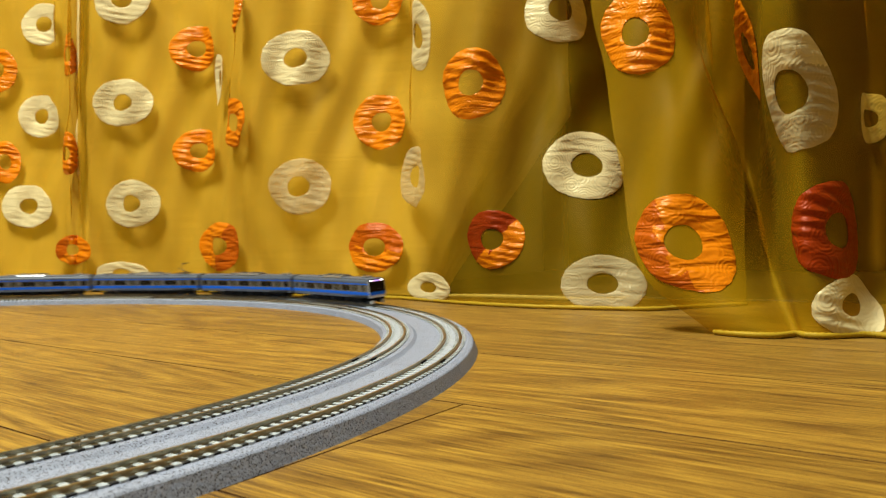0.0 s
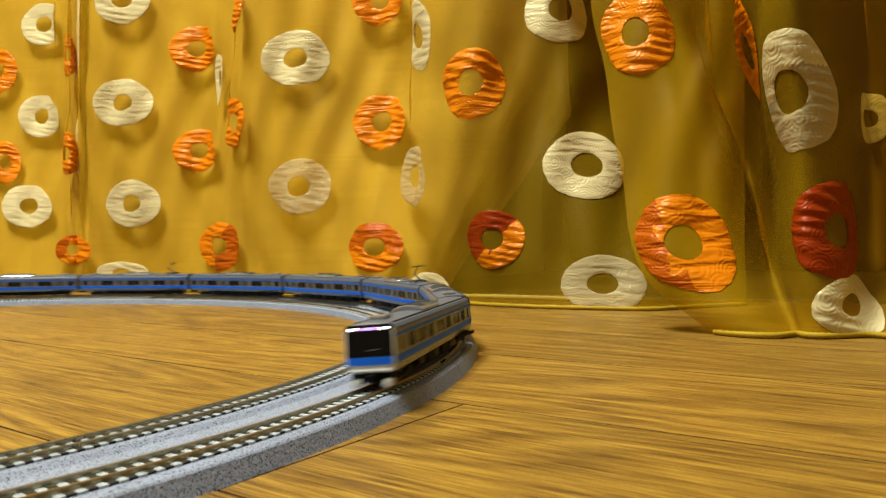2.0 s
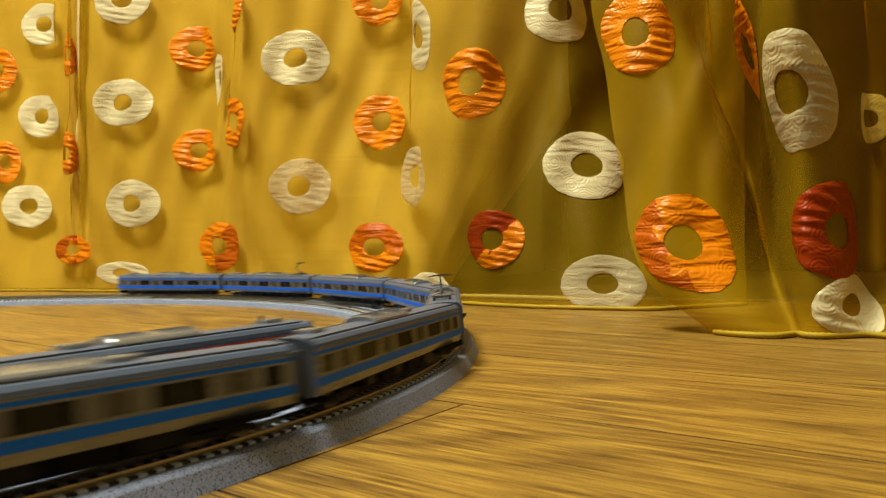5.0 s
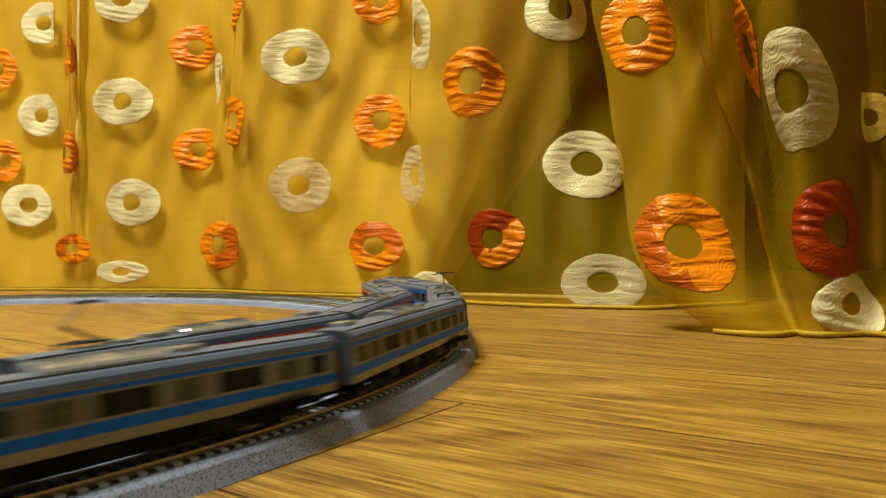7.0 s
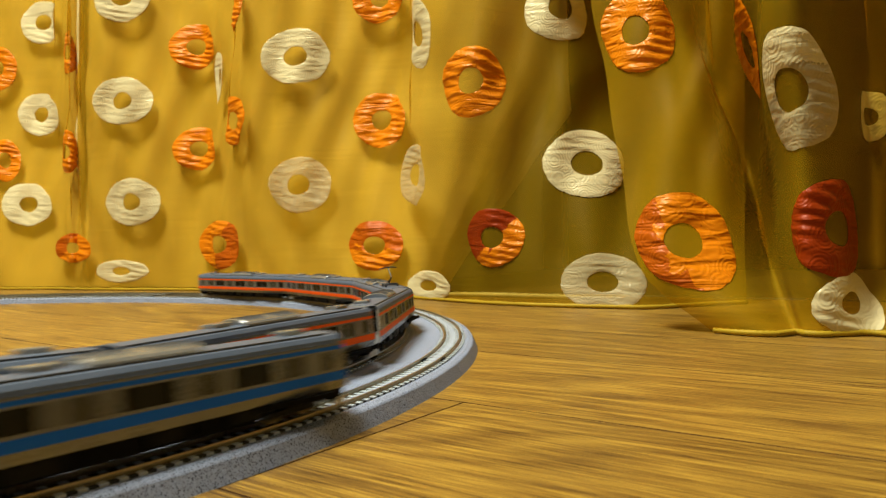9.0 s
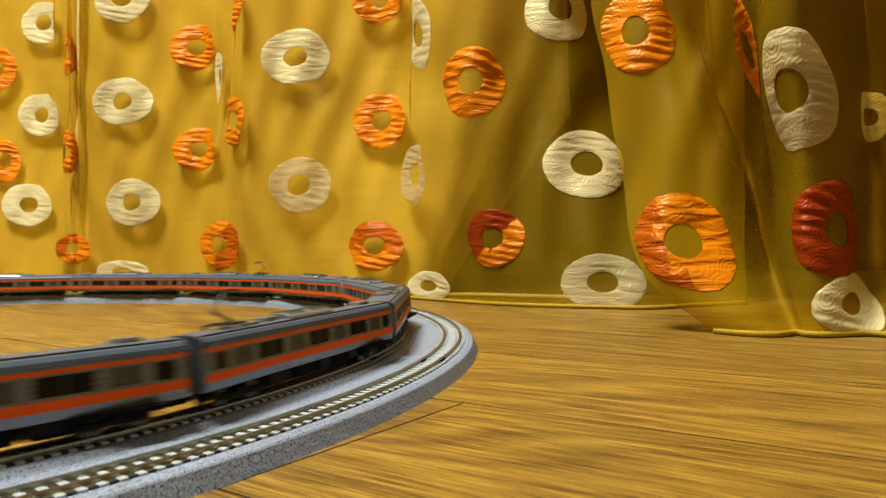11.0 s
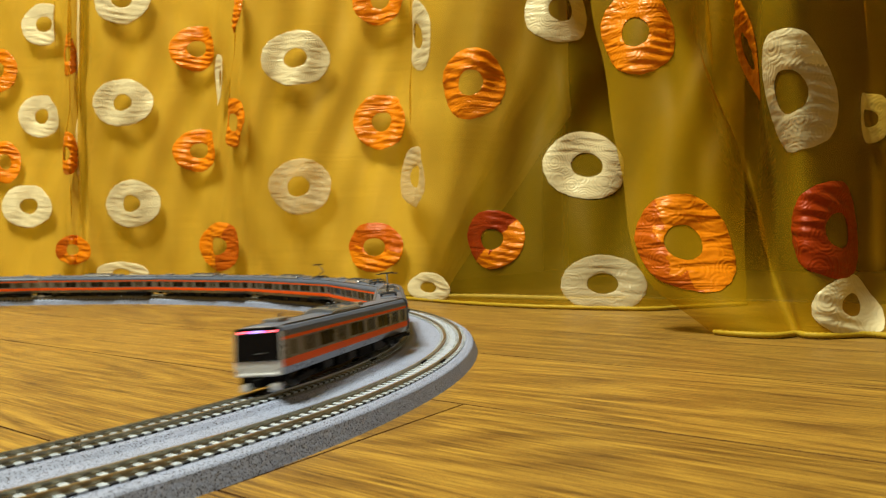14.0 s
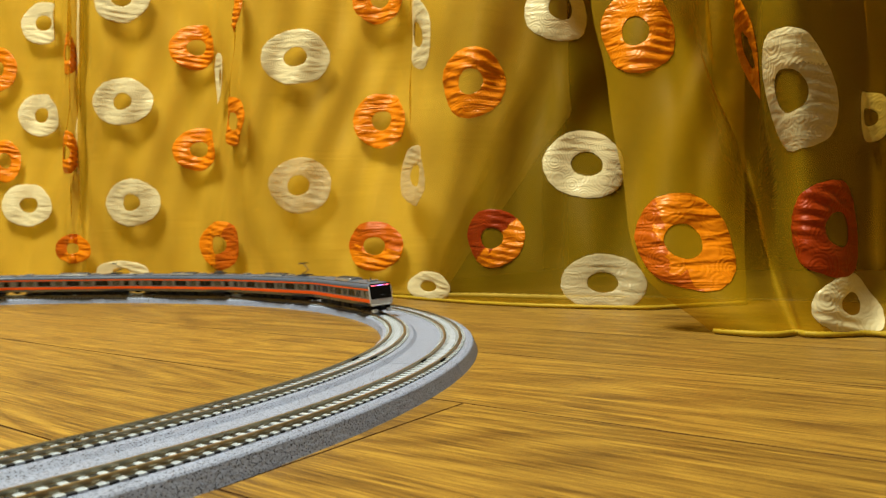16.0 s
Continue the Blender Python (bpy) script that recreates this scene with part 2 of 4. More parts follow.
TAILLIGHT = mat("lit_tail_lamp", (0.6, 0.05, 0.05), 0.3, emit=(1.0, 0.10, 0.12), strength=5.0)
SIGN_PINK = mat("lit_sign_pink", (0.5, 0.1, 0.3), 0.3, emit=(0.85, 0.12, 0.45), strength=1.6)
SIGN_WHITE = mat("lit_sign_violet", (0.5, 0.4, 0.8), 0.3, emit=(0.36, 0.26, 1.0), strength=2.2)
WHEEL = mat("dark_wheel_metal", (0.14, 0.13, 0.12), 0.35, metal=0.9)

# ---------------------------------------------------------------- mesh helpers


def link(name, bm, material, parent=None, smooth=False):
    me = bpy.data.meshes.new(name)
    bm.to_mesh(me)
    bm.free()
    for mt in material if isinstance(material, (list, tuple)) else [material]:
        me.materials.append(mt)
    if smooth:
        for poly in me.polygons:
            poly.use_smooth = True
    ob = new(name, me)
    ob.parent = parent
    return ob


def part(name, bm, material, parent, label="", smooth=False):
    """One mesh object under a thing or a part."""
    return tagged(link(name, bm, material, parent, smooth), label)


def shared(name, me, parent, m=None):
    """Another object on a mesh that alike pieces share."""
    ob = new(name, me)
    ob.parent = parent
    if m is not None:
        ob.matrix_local = m
    return ob


def thing(name, label, category, group="", kind=""):
    return tagged(new(name), label, category, group, kind)


def box(x0, x1, y0, y1, z0, z1, bevel=0.0, bm=None):
    """A box, with bevelled edges where asked."""
    bm = bm or bmesh.new()
    made = bmesh.ops.create_cube(bm, size=1, matrix=Matrix.Translation(((x0 + x1) / 2, (y0 + y1) / 2, (z0 + z1) / 2)) @ Matrix.Diagonal((x1 - x0, y1 - y0, z1 - z0, 1)))
    if bevel:
        edges = {e for v in made["verts"] for e in v.link_edges}
        bmesh.ops.bevel(bm, geom=list(edges), offset=bevel, segments=2, affect="EDGES", profile=0.5)
    return bm


def cylinder(r, length, m, segments=16, bm=None, r2=None):
    bm = bm or bmesh.new()
    bmesh.ops.create_cone(bm, cap_ends=True, segments=segments, radius1=r, radius2=r if r2 is None else r2, depth=length, matrix=m)
    return bm


def loft(rings, closed=True, caps=True, bm=None):
    """Skins rings of points, one after another."""
    bm = bm or bmesh.new()
    rows = [[bm.verts.new(p) for p in ring] for ring in rings]
    for a, b in zip(rows, rows[1:]):
        n = len(a)
        for i in range(n if closed else n - 1):
            bm.faces.new((a[i], a[(i + 1) % n], b[(i + 1) % n], b[i]))
    if caps and closed:
        bm.faces.new(rows[0][::-1])
        bm.faces.new(rows[-1])
    bmesh.ops.recalc_face_normals(bm, faces=bm.faces)
    return bm


# ---------------------------------------------------------------- the oval of double track
R_OUT, R_IN = 0.414, 0.381
CENTRE = Vector((-0.409, 0.413))
TURN_0, TURN_1 = radians(-58), radians(122)      # the near half circle
STRAIGHT = 1.24
RAIL_TOP = 0.0077
AXIS = Vector((-math.sin(TURN_1), math.cos(TURN_1)))     # the way that the straights leave the curve


def on_oval(radius, s):
    """Place and heading on the oval, s metres along it from the curve's rightmost point, anticlockwise."""
    a0, a1 = TURN_0 * radius, TURN_1 * radius
    total = 2 * math.pi * radius + 2 * STRAIGHT
    s = (s - a0) % total
    half = math.pi * radius
    if s < half:
        a = TURN_0 + s / radius
        c = CENTRE
    elif s < half + STRAIGHT:
        a, c = TURN_1, CENTRE + AXIS * (s - half)
    elif s < 2 * half + STRAIGHT:
        a = TURN_1 + (s - half - STRAIGHT) / radius
        c = CENTRE + AXIS * STRAIGHT
    else:
        a, c = TURN_0, CENTRE + AXIS * (2 * half + 2 * STRAIGHT - s)
    return Vector((c.x + radius * math.cos(a), c.y + radius * math.sin(a))), a + math.pi / 2

# ---------------------------------------------------------------- room
ALONG = Vector((math.cos(radians(WALL_ANGLE)), math.sin(radians(WALL_ANGLE))))      # along the curtained wall
INWARD = Vector((ALONG.y, -ALONG.x))                                                # from that wall into the room
WALL_FOOT = Vector((-0.636, 1.042)) - INWARD * 0.165                                # a point on the wall's face


def room_point(u, d, z=0.0):
    """u metres along the curtained wall, d metres into the room."""
    p = WALL_FOOT + ALONG * u + INWARD * d
    return Vector((p.x, p.y, z))


ROOM = Matrix.Translation((*WALL_FOOT, 0)) @ Matrix.Rotation(radians(WALL_ANGLE), 4, "Z")   # x along the wall, -y into the room
U0, U1, DEPTH, HIGH = -1.9, 2.1, 3.4, 2.35
W_LEFT, W_RIGHT = 0.50, 1.95
BAY = 0.75                   # the added window stands this far back, in an added bay
PLANK_ANGLE = -34.8          # the planks run this way


def build_room():
    def setting(name, bm, material, label, category):
        ob = link(name, bm, material)
        ob.matrix_world = ROOM
        return tagged(ob, label, category, kind="structure")
    bm = box(U0 - 0.1, W_LEFT, 0, 0.1, -0.1, HIGH)
    box(W_RIGHT, U1 + 0.1, 0, 0.1, -0.1, HIGH, bm=bm)
    box(W_LEFT, W_RIGHT, 0, 0.1, 2.05, HIGH, bm=bm)
    # dark bay, an addition that gives the sheer cloth darkness behind it
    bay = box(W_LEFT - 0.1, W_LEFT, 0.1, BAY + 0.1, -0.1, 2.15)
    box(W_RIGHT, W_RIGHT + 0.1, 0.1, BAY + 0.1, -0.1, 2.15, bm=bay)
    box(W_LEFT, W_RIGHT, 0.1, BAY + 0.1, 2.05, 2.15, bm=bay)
    setting("added_bay_wall", bay, SIDEWALL, "walls of an added bay, darkened to keep the curtains dark", "wall")
    setting("wall_north", bm, WALLPAPER, "beige papered wall behind the sheer curtains", "wall")
    # the window is added too, a dark backing for the cloth
    window = tagged(new("window_1"), "unseen dark window added for darkness behind the curtains", "window", kind="structure")
    window.matrix_world = ROOM
    part("window_frame", box(W_RIGHT - 0.05, W_RIGHT, BAY - 0.03, BAY + 0.03, 0.004, 2.05, 0.004), FRAMEWOOD, window)
    part("window_frame", box(W_LEFT, W_LEFT + 0.05, BAY - 0.03, BAY + 0.03, 0.004, 2.05, 0.004), FRAMEWOOD, window)
    part("window_frame", box(W_LEFT + 0.05, W_RIGHT - 0.05, BAY - 0.03, BAY + 0.03, 2.0, 2.05, 0.004), FRAMEWOOD, window)
    part("pane", box(W_LEFT + 0.05, W_RIGHT - 0.05, BAY, BAY + 0.006, 0.004, 2.0), DARK_BACK, window)
    part("window_sill", box(W_LEFT, W_RIGHT, 0.004, BAY + 0.1, -0.03, 0.002, 0.002), FRAMEWOOD, window)
    setting("wall_south", box(U0 - 0.1, U1 + 0.1, -DEPTH - 0.1, -DEPTH, -0.1, HIGH), SIDEWALL, "unseen room wall, dark brown to hold down bounced light", "wall")
    setting("wall_east", box(U1, U1 + 0.1, -DEPTH, 0, -0.1, HIGH), SIDEWALL, "unseen room wall, dark brown to hold down bounced light", "wall")
    setting("wall_west", box(U0 - 0.1, U0, -DEPTH, 0, -0.1, HIGH), SIDEWALL, "unseen room wall, dark brown to hold down bounced light", "wall")
    setting("ceiling", box(U0 - 0.1, U1 + 0.1, -DEPTH - 0.1, 0.1, HIGH, HIGH + 0.1), PAINT, "plain white painted ceiling", "ceiling")


def build_floor():
    """Laminate planks with fine bevelled seams on a dark underlay."""
    ground = link("floor", box(U0, U1, -DEPTH, 0, -0.03, -0.0006), GROOVE)
    ground.matrix_world = ROOM
    tagged(ground, "glossy oak laminate floor with fine dark seams", "floor", kind="structure")
    width, length, seam = 0.110, 1.20, 0.0005
    lay = Matrix.Rotation(radians(PLANK_ANGLE), 4, "Z")
    to_room = ROOM.inverted() @ lay
    corner = lay.inverted() @ Vector((0.007, 0.2615, 0))        # where three planks meet beside the track
    def plank_mesh(x0, x1, y0, cuts):
        bm = bmesh.new()
        h, w, c = (x1 - x0) / 2 - seam / 2, width / 2 - seam / 2, 0.00022
        loft([[(-h, -w, -0.0035), (h, -w, -0.0035), (h, w, -0.0035), (-h, w, -0.0035)],
              [(-h, -w, -c), (h, -w, -c), (h, w, -c), (-h, w, -c)],
              [(-h + c, -w + c, 0.0), (h - c, -w + c, 0), (h - c, w - c, 0), (-h + c, w - c, 0)]], bm=bm)
        for f in bm.faces:
            f.material_index = 0 if f.normal.z > 0.95 else 1
        # trimmed along the walls
        m = to_room @ Matrix.Translation(((x0 + x1) / 2, y0 + width / 2, 0))
        back = m.inverted()
        for p, n in cuts:
            bmesh.ops.bisect_plane(bm, geom=bm.verts[:] + bm.edges[:] + bm.faces[:], plane_co=back @ Vector(p), plane_no=(back.to_3x3() @ Vector(n)), clear_outer=True)
        me = bpy.data.meshes.new("plank")
        bm.to_mesh(me)
        bm.free()
        me.materials.append(WOOD)
        me.materials.append(GROOVE)
        return me
    sides = (((U0, 0, 0), (-1, 0, 0)), ((U1, 0, 0), (1, 0, 0)), ((0, 0, 0), (0, 1, 0)), ((0, -DEPTH, 0), (0, -1, 0)))
    whole = None
    for rel in range(-40, 40):
        y = corner.y + rel * width
        x = corner.x + (0.0 if rel == -1 else 0.44 + 0.14 * ((rel * 0.37) % 1)) - length * 5
        for _ in range(10):
            ends = [to_room @ Vector((a, b, 0)) for a in (x, x + length) for b in (y, y + width)]
            cuts = [(p, n) for p, n in sides if any((e - Vector(p)).dot(Vector(n)) > 0 for e in ends)]
            gone = any(all((e - Vector(p)).dot(Vector(n)) > -0.01 for e in ends) for p, n in cuts)
            if not gone:
                if cuts:
                    me = plank_mesh(x, x + length, y, cuts)
                else:
                    whole = whole or plank_mesh(x, x + length, y, ())
                    me = whole
                if len(me.polygons):
                    shared("plank", me, ground, to_room @ Matrix.Translation((x + length / 2, y + width / 2, 0)))
            x += length


def build_ceiling_lamp():
    lamp = thing("ceiling_lamp", "round white ceiling lamp, lit, on the ceiling", "lamp")
    lamp.location = (LAMP.x, LAMP.y, HIGH)
    part("base", cylinder(0.40, 0.03, Matrix.Translation((0, 0, -0.015)), 40), PAINT, lamp)
    part("diffuser", cylinder(0.38, 0.03, Matrix.Translation((0, 0, -0.085)), 40, r2=0.39), DIFFUSER, lamp, "glowing white diffuser")
    part("rim", cylinder(0.41, 0.04, Matrix.Translation((0, 0, -0.05)), 40), WHITE, lamp)


# ---------------------------------------------------------------- track
TIE_PITCH = 0.0043
# half profile across both tracks: offset from the outer track's middle, height
BED = [(-0.0436, 0.0), (-0.0424, 0.0044), (-0.0412, 0.0051), (-0.0244, 0.0061), (-0.0232, 0.0059), (-0.0212, 0.0046), (-0.0200, 0.0045), (-0.0096, 0.0049), (-0.0084, 0.0051), (0.0092, 0.0061), (0.0112, 0.0056), (0.0118, 0.0051), (0.0142, 0.0)]


def bed_height(off):
    for (a, za), (b, zb) in zip(BED, BED[1:]):
        if a <= off <= b:
            return za + (zb - za) * (off - a) / (b - a)
    return 0.0


class Curve:
    def __init__(self, centre, a0, a1):
        self.centre, self.a0, self.a1 = centre, a0, a1
        self.length = (a1 - a0) * (R_OUT - 0.0165)
    def at(self, k, off):
        a = self.a0 + (self.a1 - self.a0) * k
        r = R_OUT + off
        return Vector((self.centre.x + r * math.cos(a), self.centre.y + r * math.sin(a)))
    def heading(self, k):
        return self.a0 + (self.a1 - self.a0) * k + math.pi / 2
    steps = 40


class Line:
    def __init__(self, start, heading, length):
        self.start, self.turn, self.length = start, heading, length
        self.way = Vector((math.cos(heading), math.sin(heading)))
        self.out = Vector((math.sin(heading), -math.cos(heading)))
    def at(self, k, off):
        return self.start + self.way * (self.length * k) + self.out * off
    def heading(self, k):
        return self.turn
    steps = 2


def tie_mesh():
    bm = box(-0.00105, 0.00105, -0.0073, 0.0073, -0.0006, 0.00012)
    for side in (-1, 1):
        for inner in (-1, 1):
            y = side * 0.0045 + inner * 0.0012
            box(-0.0008, 0.0008, y - 0.00045, y + 0.00045, 0.00012, 0.00026, bm=bm)
    me = bpy.data.meshes.new("tie")
    bm.to_mesh(me)
    bm.free()
    me.materials.append(TIE)
    return me


TIE_MESH = None


def track_section(way, near, kind_word):
    """A moulded piece of double track: bed, dark strips under the rails, ties and four rails."""
    global TIE_MESH
    TIE_MESH = TIE_MESH or tie_mesh()
    track = thing("track_section", "grey moulded %s double model railway track on the floor" % kind_word, "model track", "track sections of the oval")
    o = way.at(0.5, -0.0165)
    track.location = (o.x, o.y, 0)
    def ring(k, pts):
        out = []
        for off, z in pts:
            p = way.at(k, off) - o
            out.append((p.x, p.y, z))
        return out
    gap = 0.0002 / way.length
    ks = [gap + (1 - 2 * gap) * i / way.steps for i in range(way.steps + 1)]
    part("track_bed", loft([ring(k, BED) for k in ks]), BALLAST, track)
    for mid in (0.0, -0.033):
        # near-black strips under both rails, slightly proud of the bed
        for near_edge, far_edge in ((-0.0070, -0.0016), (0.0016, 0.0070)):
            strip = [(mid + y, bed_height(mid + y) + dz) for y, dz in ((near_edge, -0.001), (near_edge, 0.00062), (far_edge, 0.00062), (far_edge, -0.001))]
            part("tie_strip", loft([ring(k, strip) for k in ks]), DARK_STRIP, track)
        strip = [(mid + y, bed_height(mid + y) + dz) for y, dz in ((-0.0016, -0.001), (-0.0016, 0.00064), (0.0016, 0.00064), (0.0016, -0.001))]
        part("ballast_strip", loft([ring(k, strip) for k in ks]), BALLAST, track)
        for rail_at in (-0.0045, 0.0045):
            c, z = mid + rail_at, RAIL_TOP + rail_at * 0.055
            foot = bed_height(c) + 0.0005
            pts = [(c - 0.0009, foot), (c - 0.0009, foot + 0.0003), (c - 0.0003, foot + 0.0006), (c - 0.0003, z - 0.0007), (c - 0.00048, z - 0.0005), (c - 0.00044, z),
                   (c + 0.00044, z), (c + 0.00048, z - 0.0005), (c + 0.0003, z - 0.0007), (c + 0.0003, foot + 0.0006), (c + 0.0009, foot + 0.0003), (c + 0.0009, foot)]
            part("rail", loft([ring(k, pts) for k in ks]), RAIL, track)
        n = int(way.length / TIE_PITCH)
        poses = []
        for i in range(n):
            k = (i + 0.5) / n
            p = way.at(k, mid) - o
            poses.append(Matrix.Translation((p.x, p.y, bed_height(mid) + 0.0006)) @ Matrix.Rotation(way.heading(k), 4, "Z") @ Matrix.Rotation(-0.055, 4, "X"))
        if near:
            for m in poses:
                shared("tie", TIE_MESH, track, m)
        else:
            bm = bmesh.new()
            for m in poses:
                bmesh.ops.create_cube(bm, size=1, matrix=m @ Matrix.Diagonal((0.0021, 0.0146, 0.0011, 1)))
            tagged(part("ties", bm, TIE, track), kind="stuff")
        # rail joiners at the start of the piece
        for rail_at in (-0.0045, 0.0045):
            p = way.at(0.0, mid + rail_at) - o
            bm = box(-0.004, 0.004, -0.0011, 0.0011, 0, 0.0010, 0.0002)
            j = part("rail_joiner", bm, BLACK, track)
            j.matrix_local = Matrix.Translation((p.x, p.y, bed_height(mid + rail_at) + 0.0005)) @ Matrix.Rotation(way.heading(0.0), 4, "Z")
    return track


def build_track():
    joints = [TURN_0 + math.pi / 4 * i for i in range(5)]
    for a, b in zip(joints, joints[1:]):
        track_section(Curve(CENTRE, a, b), a < radians(60), "curved")
    far = CENTRE + AXIS * STRAIGHT
    for i in range(4):
        track_section(Curve(far, TURN_1 + math.pi / 4 * i, TURN_1 + math.pi / 4 * (i + 1)), False, "curved")
    for i in range(5):
        p = CENTRE + Vector((math.cos(TURN_1), math.sin(TURN_1))) * R_OUT + AXIS * (STRAIGHT / 5 * i)
        track_section(Line(p, math.atan2(AXIS.y, AXIS.x), STRAIGHT / 5), False, "straight")
        q = CENTRE + Vector((math.cos(TURN_0), math.sin(TURN_0))) * R_OUT + AXIS * (STRAIGHT / 5 * (i + 1))
        track_section(Line(q, math.atan2(-AXIS.y, -AXIS.x), STRAIGHT / 5), False, "straight")


# ---------------------------------------------------------------- curtains
# plan lines of the cloth at a few heights
MAIN_HEM = [(-0.871, 1.100), (-0.759, 1.080), (-0.686, 1.060), (-0.624, 1.050), (-0.579, 1.045), (-0.560, 1.035), (-0.543, 1.025), (-0.531, 1.025), (-0.510, 1.015), (-0.458, 1.000), (-0.384, 0.985), (-0.329, 0.965), (-0.300, 0.950), (-0.274, 0.930), (-0.238, 0.900), (-0.182, 0.865), (-0.116, 0.830), (-0.057, 0.800), (-0.040, 0.785), (-0.024, 0.765), (0.001, 0.735), (0.032, 0.700), (0.075, 0.665), (0.112, 0.645), (0.150, 0.630), (0.183, 0.620), (0.230, 0.640), (0.285, 0.660)]
MAIN_MID = [(-0.918, 1.160), (-0.787, 1.120), (-0.718, 1.110), (-0.657, 1.105), (-0.610, 1.100), (-0.581, 1.075), (-0.548, 1.035), (-0.549, 1.060), (-0.504, 1.005), (-0.457, 0.998), (-0.389, 1.000), (-0.331, 0.998), (-0.306, 0.970), (-0.272, 0.925), (-0.243, 0.890), (-0.185, 0.880), (-0.123, 0.882), (-0.063, 0.874), (-0.046, 0.850), (-0.029, 0.785), (-0.009, 0.715), (0.031, 0.692), (0.080, 0.702), (0.120, 0.690), (0.154, 0.720), (0.202, 0.770), (0.261, 0.780), (0.328, 0.760)]
SIDE_HEM = [(0.174, 0.452), (0.183, 0.440), (0.193, 0.432), (0.204, 0.430), (0.214, 0.435), (0.218, 0.437), (0.221, 0.436), (0.222, 0.430), (0.231, 0.425), (0.247, 0.428), (0.258, 0.430), (0.265, 0.425), (0.272, 0.410), (0.288, 0.395), (0.311, 0.380)]
SIDE_LOW = [(0.134, 0.478), (0.152, 0.464), (0.173, 0.457), (0.197, 0.466), (0.228, 0.500), (0.238, 0.510), (0.233, 0.490), (0.222, 0.455), (0.224, 0.432), (0.244, 0.436), (0.269, 0.455), (0.288, 0.465), (0.284, 0.430), (0.294, 0.405), (0.315, 0.385)]
SIDE_KNEE = [(0.129, 0.505), (0.147, 0.487), (0.173, 0.482), (0.202, 0.500), (0.255, 0.600), (0.310, 0.700), (0.287, 0.620), (0.229, 0.480), (0.219, 0.435), (0.241, 0.440), (0.274, 0.470), (0.302, 0.490), (0.295, 0.450), (0.296, 0.410), (0.319, 0.390)]
SIDE_MID = [(0.118, 0.548), (0.138, 0.528), (0.160, 0.516), (0.187, 0.532), (0.237, 0.640), (0.282, 0.740), (0.272, 0.660), (0.208, 0.480), (0.207, 0.425), (0.229, 0.430), (0.263, 0.470), (0.300, 0.500), (0.295, 0.460), (0.296, 0.420), (0.327, 0.400)]


def catmull(pts, t):
    n = len(pts) - 1
    i = min(int(t), n - 1)
    f = t - i
    p = [Vector(pts[max(0, min(n, j))]) for j in (i - 1, i, i + 1, i + 2)]
    return 0.5 * (2 * p[1] + (p[2] - p[0]) * f + (2 * p[0] - 5 * p[1] + 4 * p[2] - p[3]) * f * f + (3 * p[1] - p[0] - 3 * p[2] + p[3]) * f ** 3)


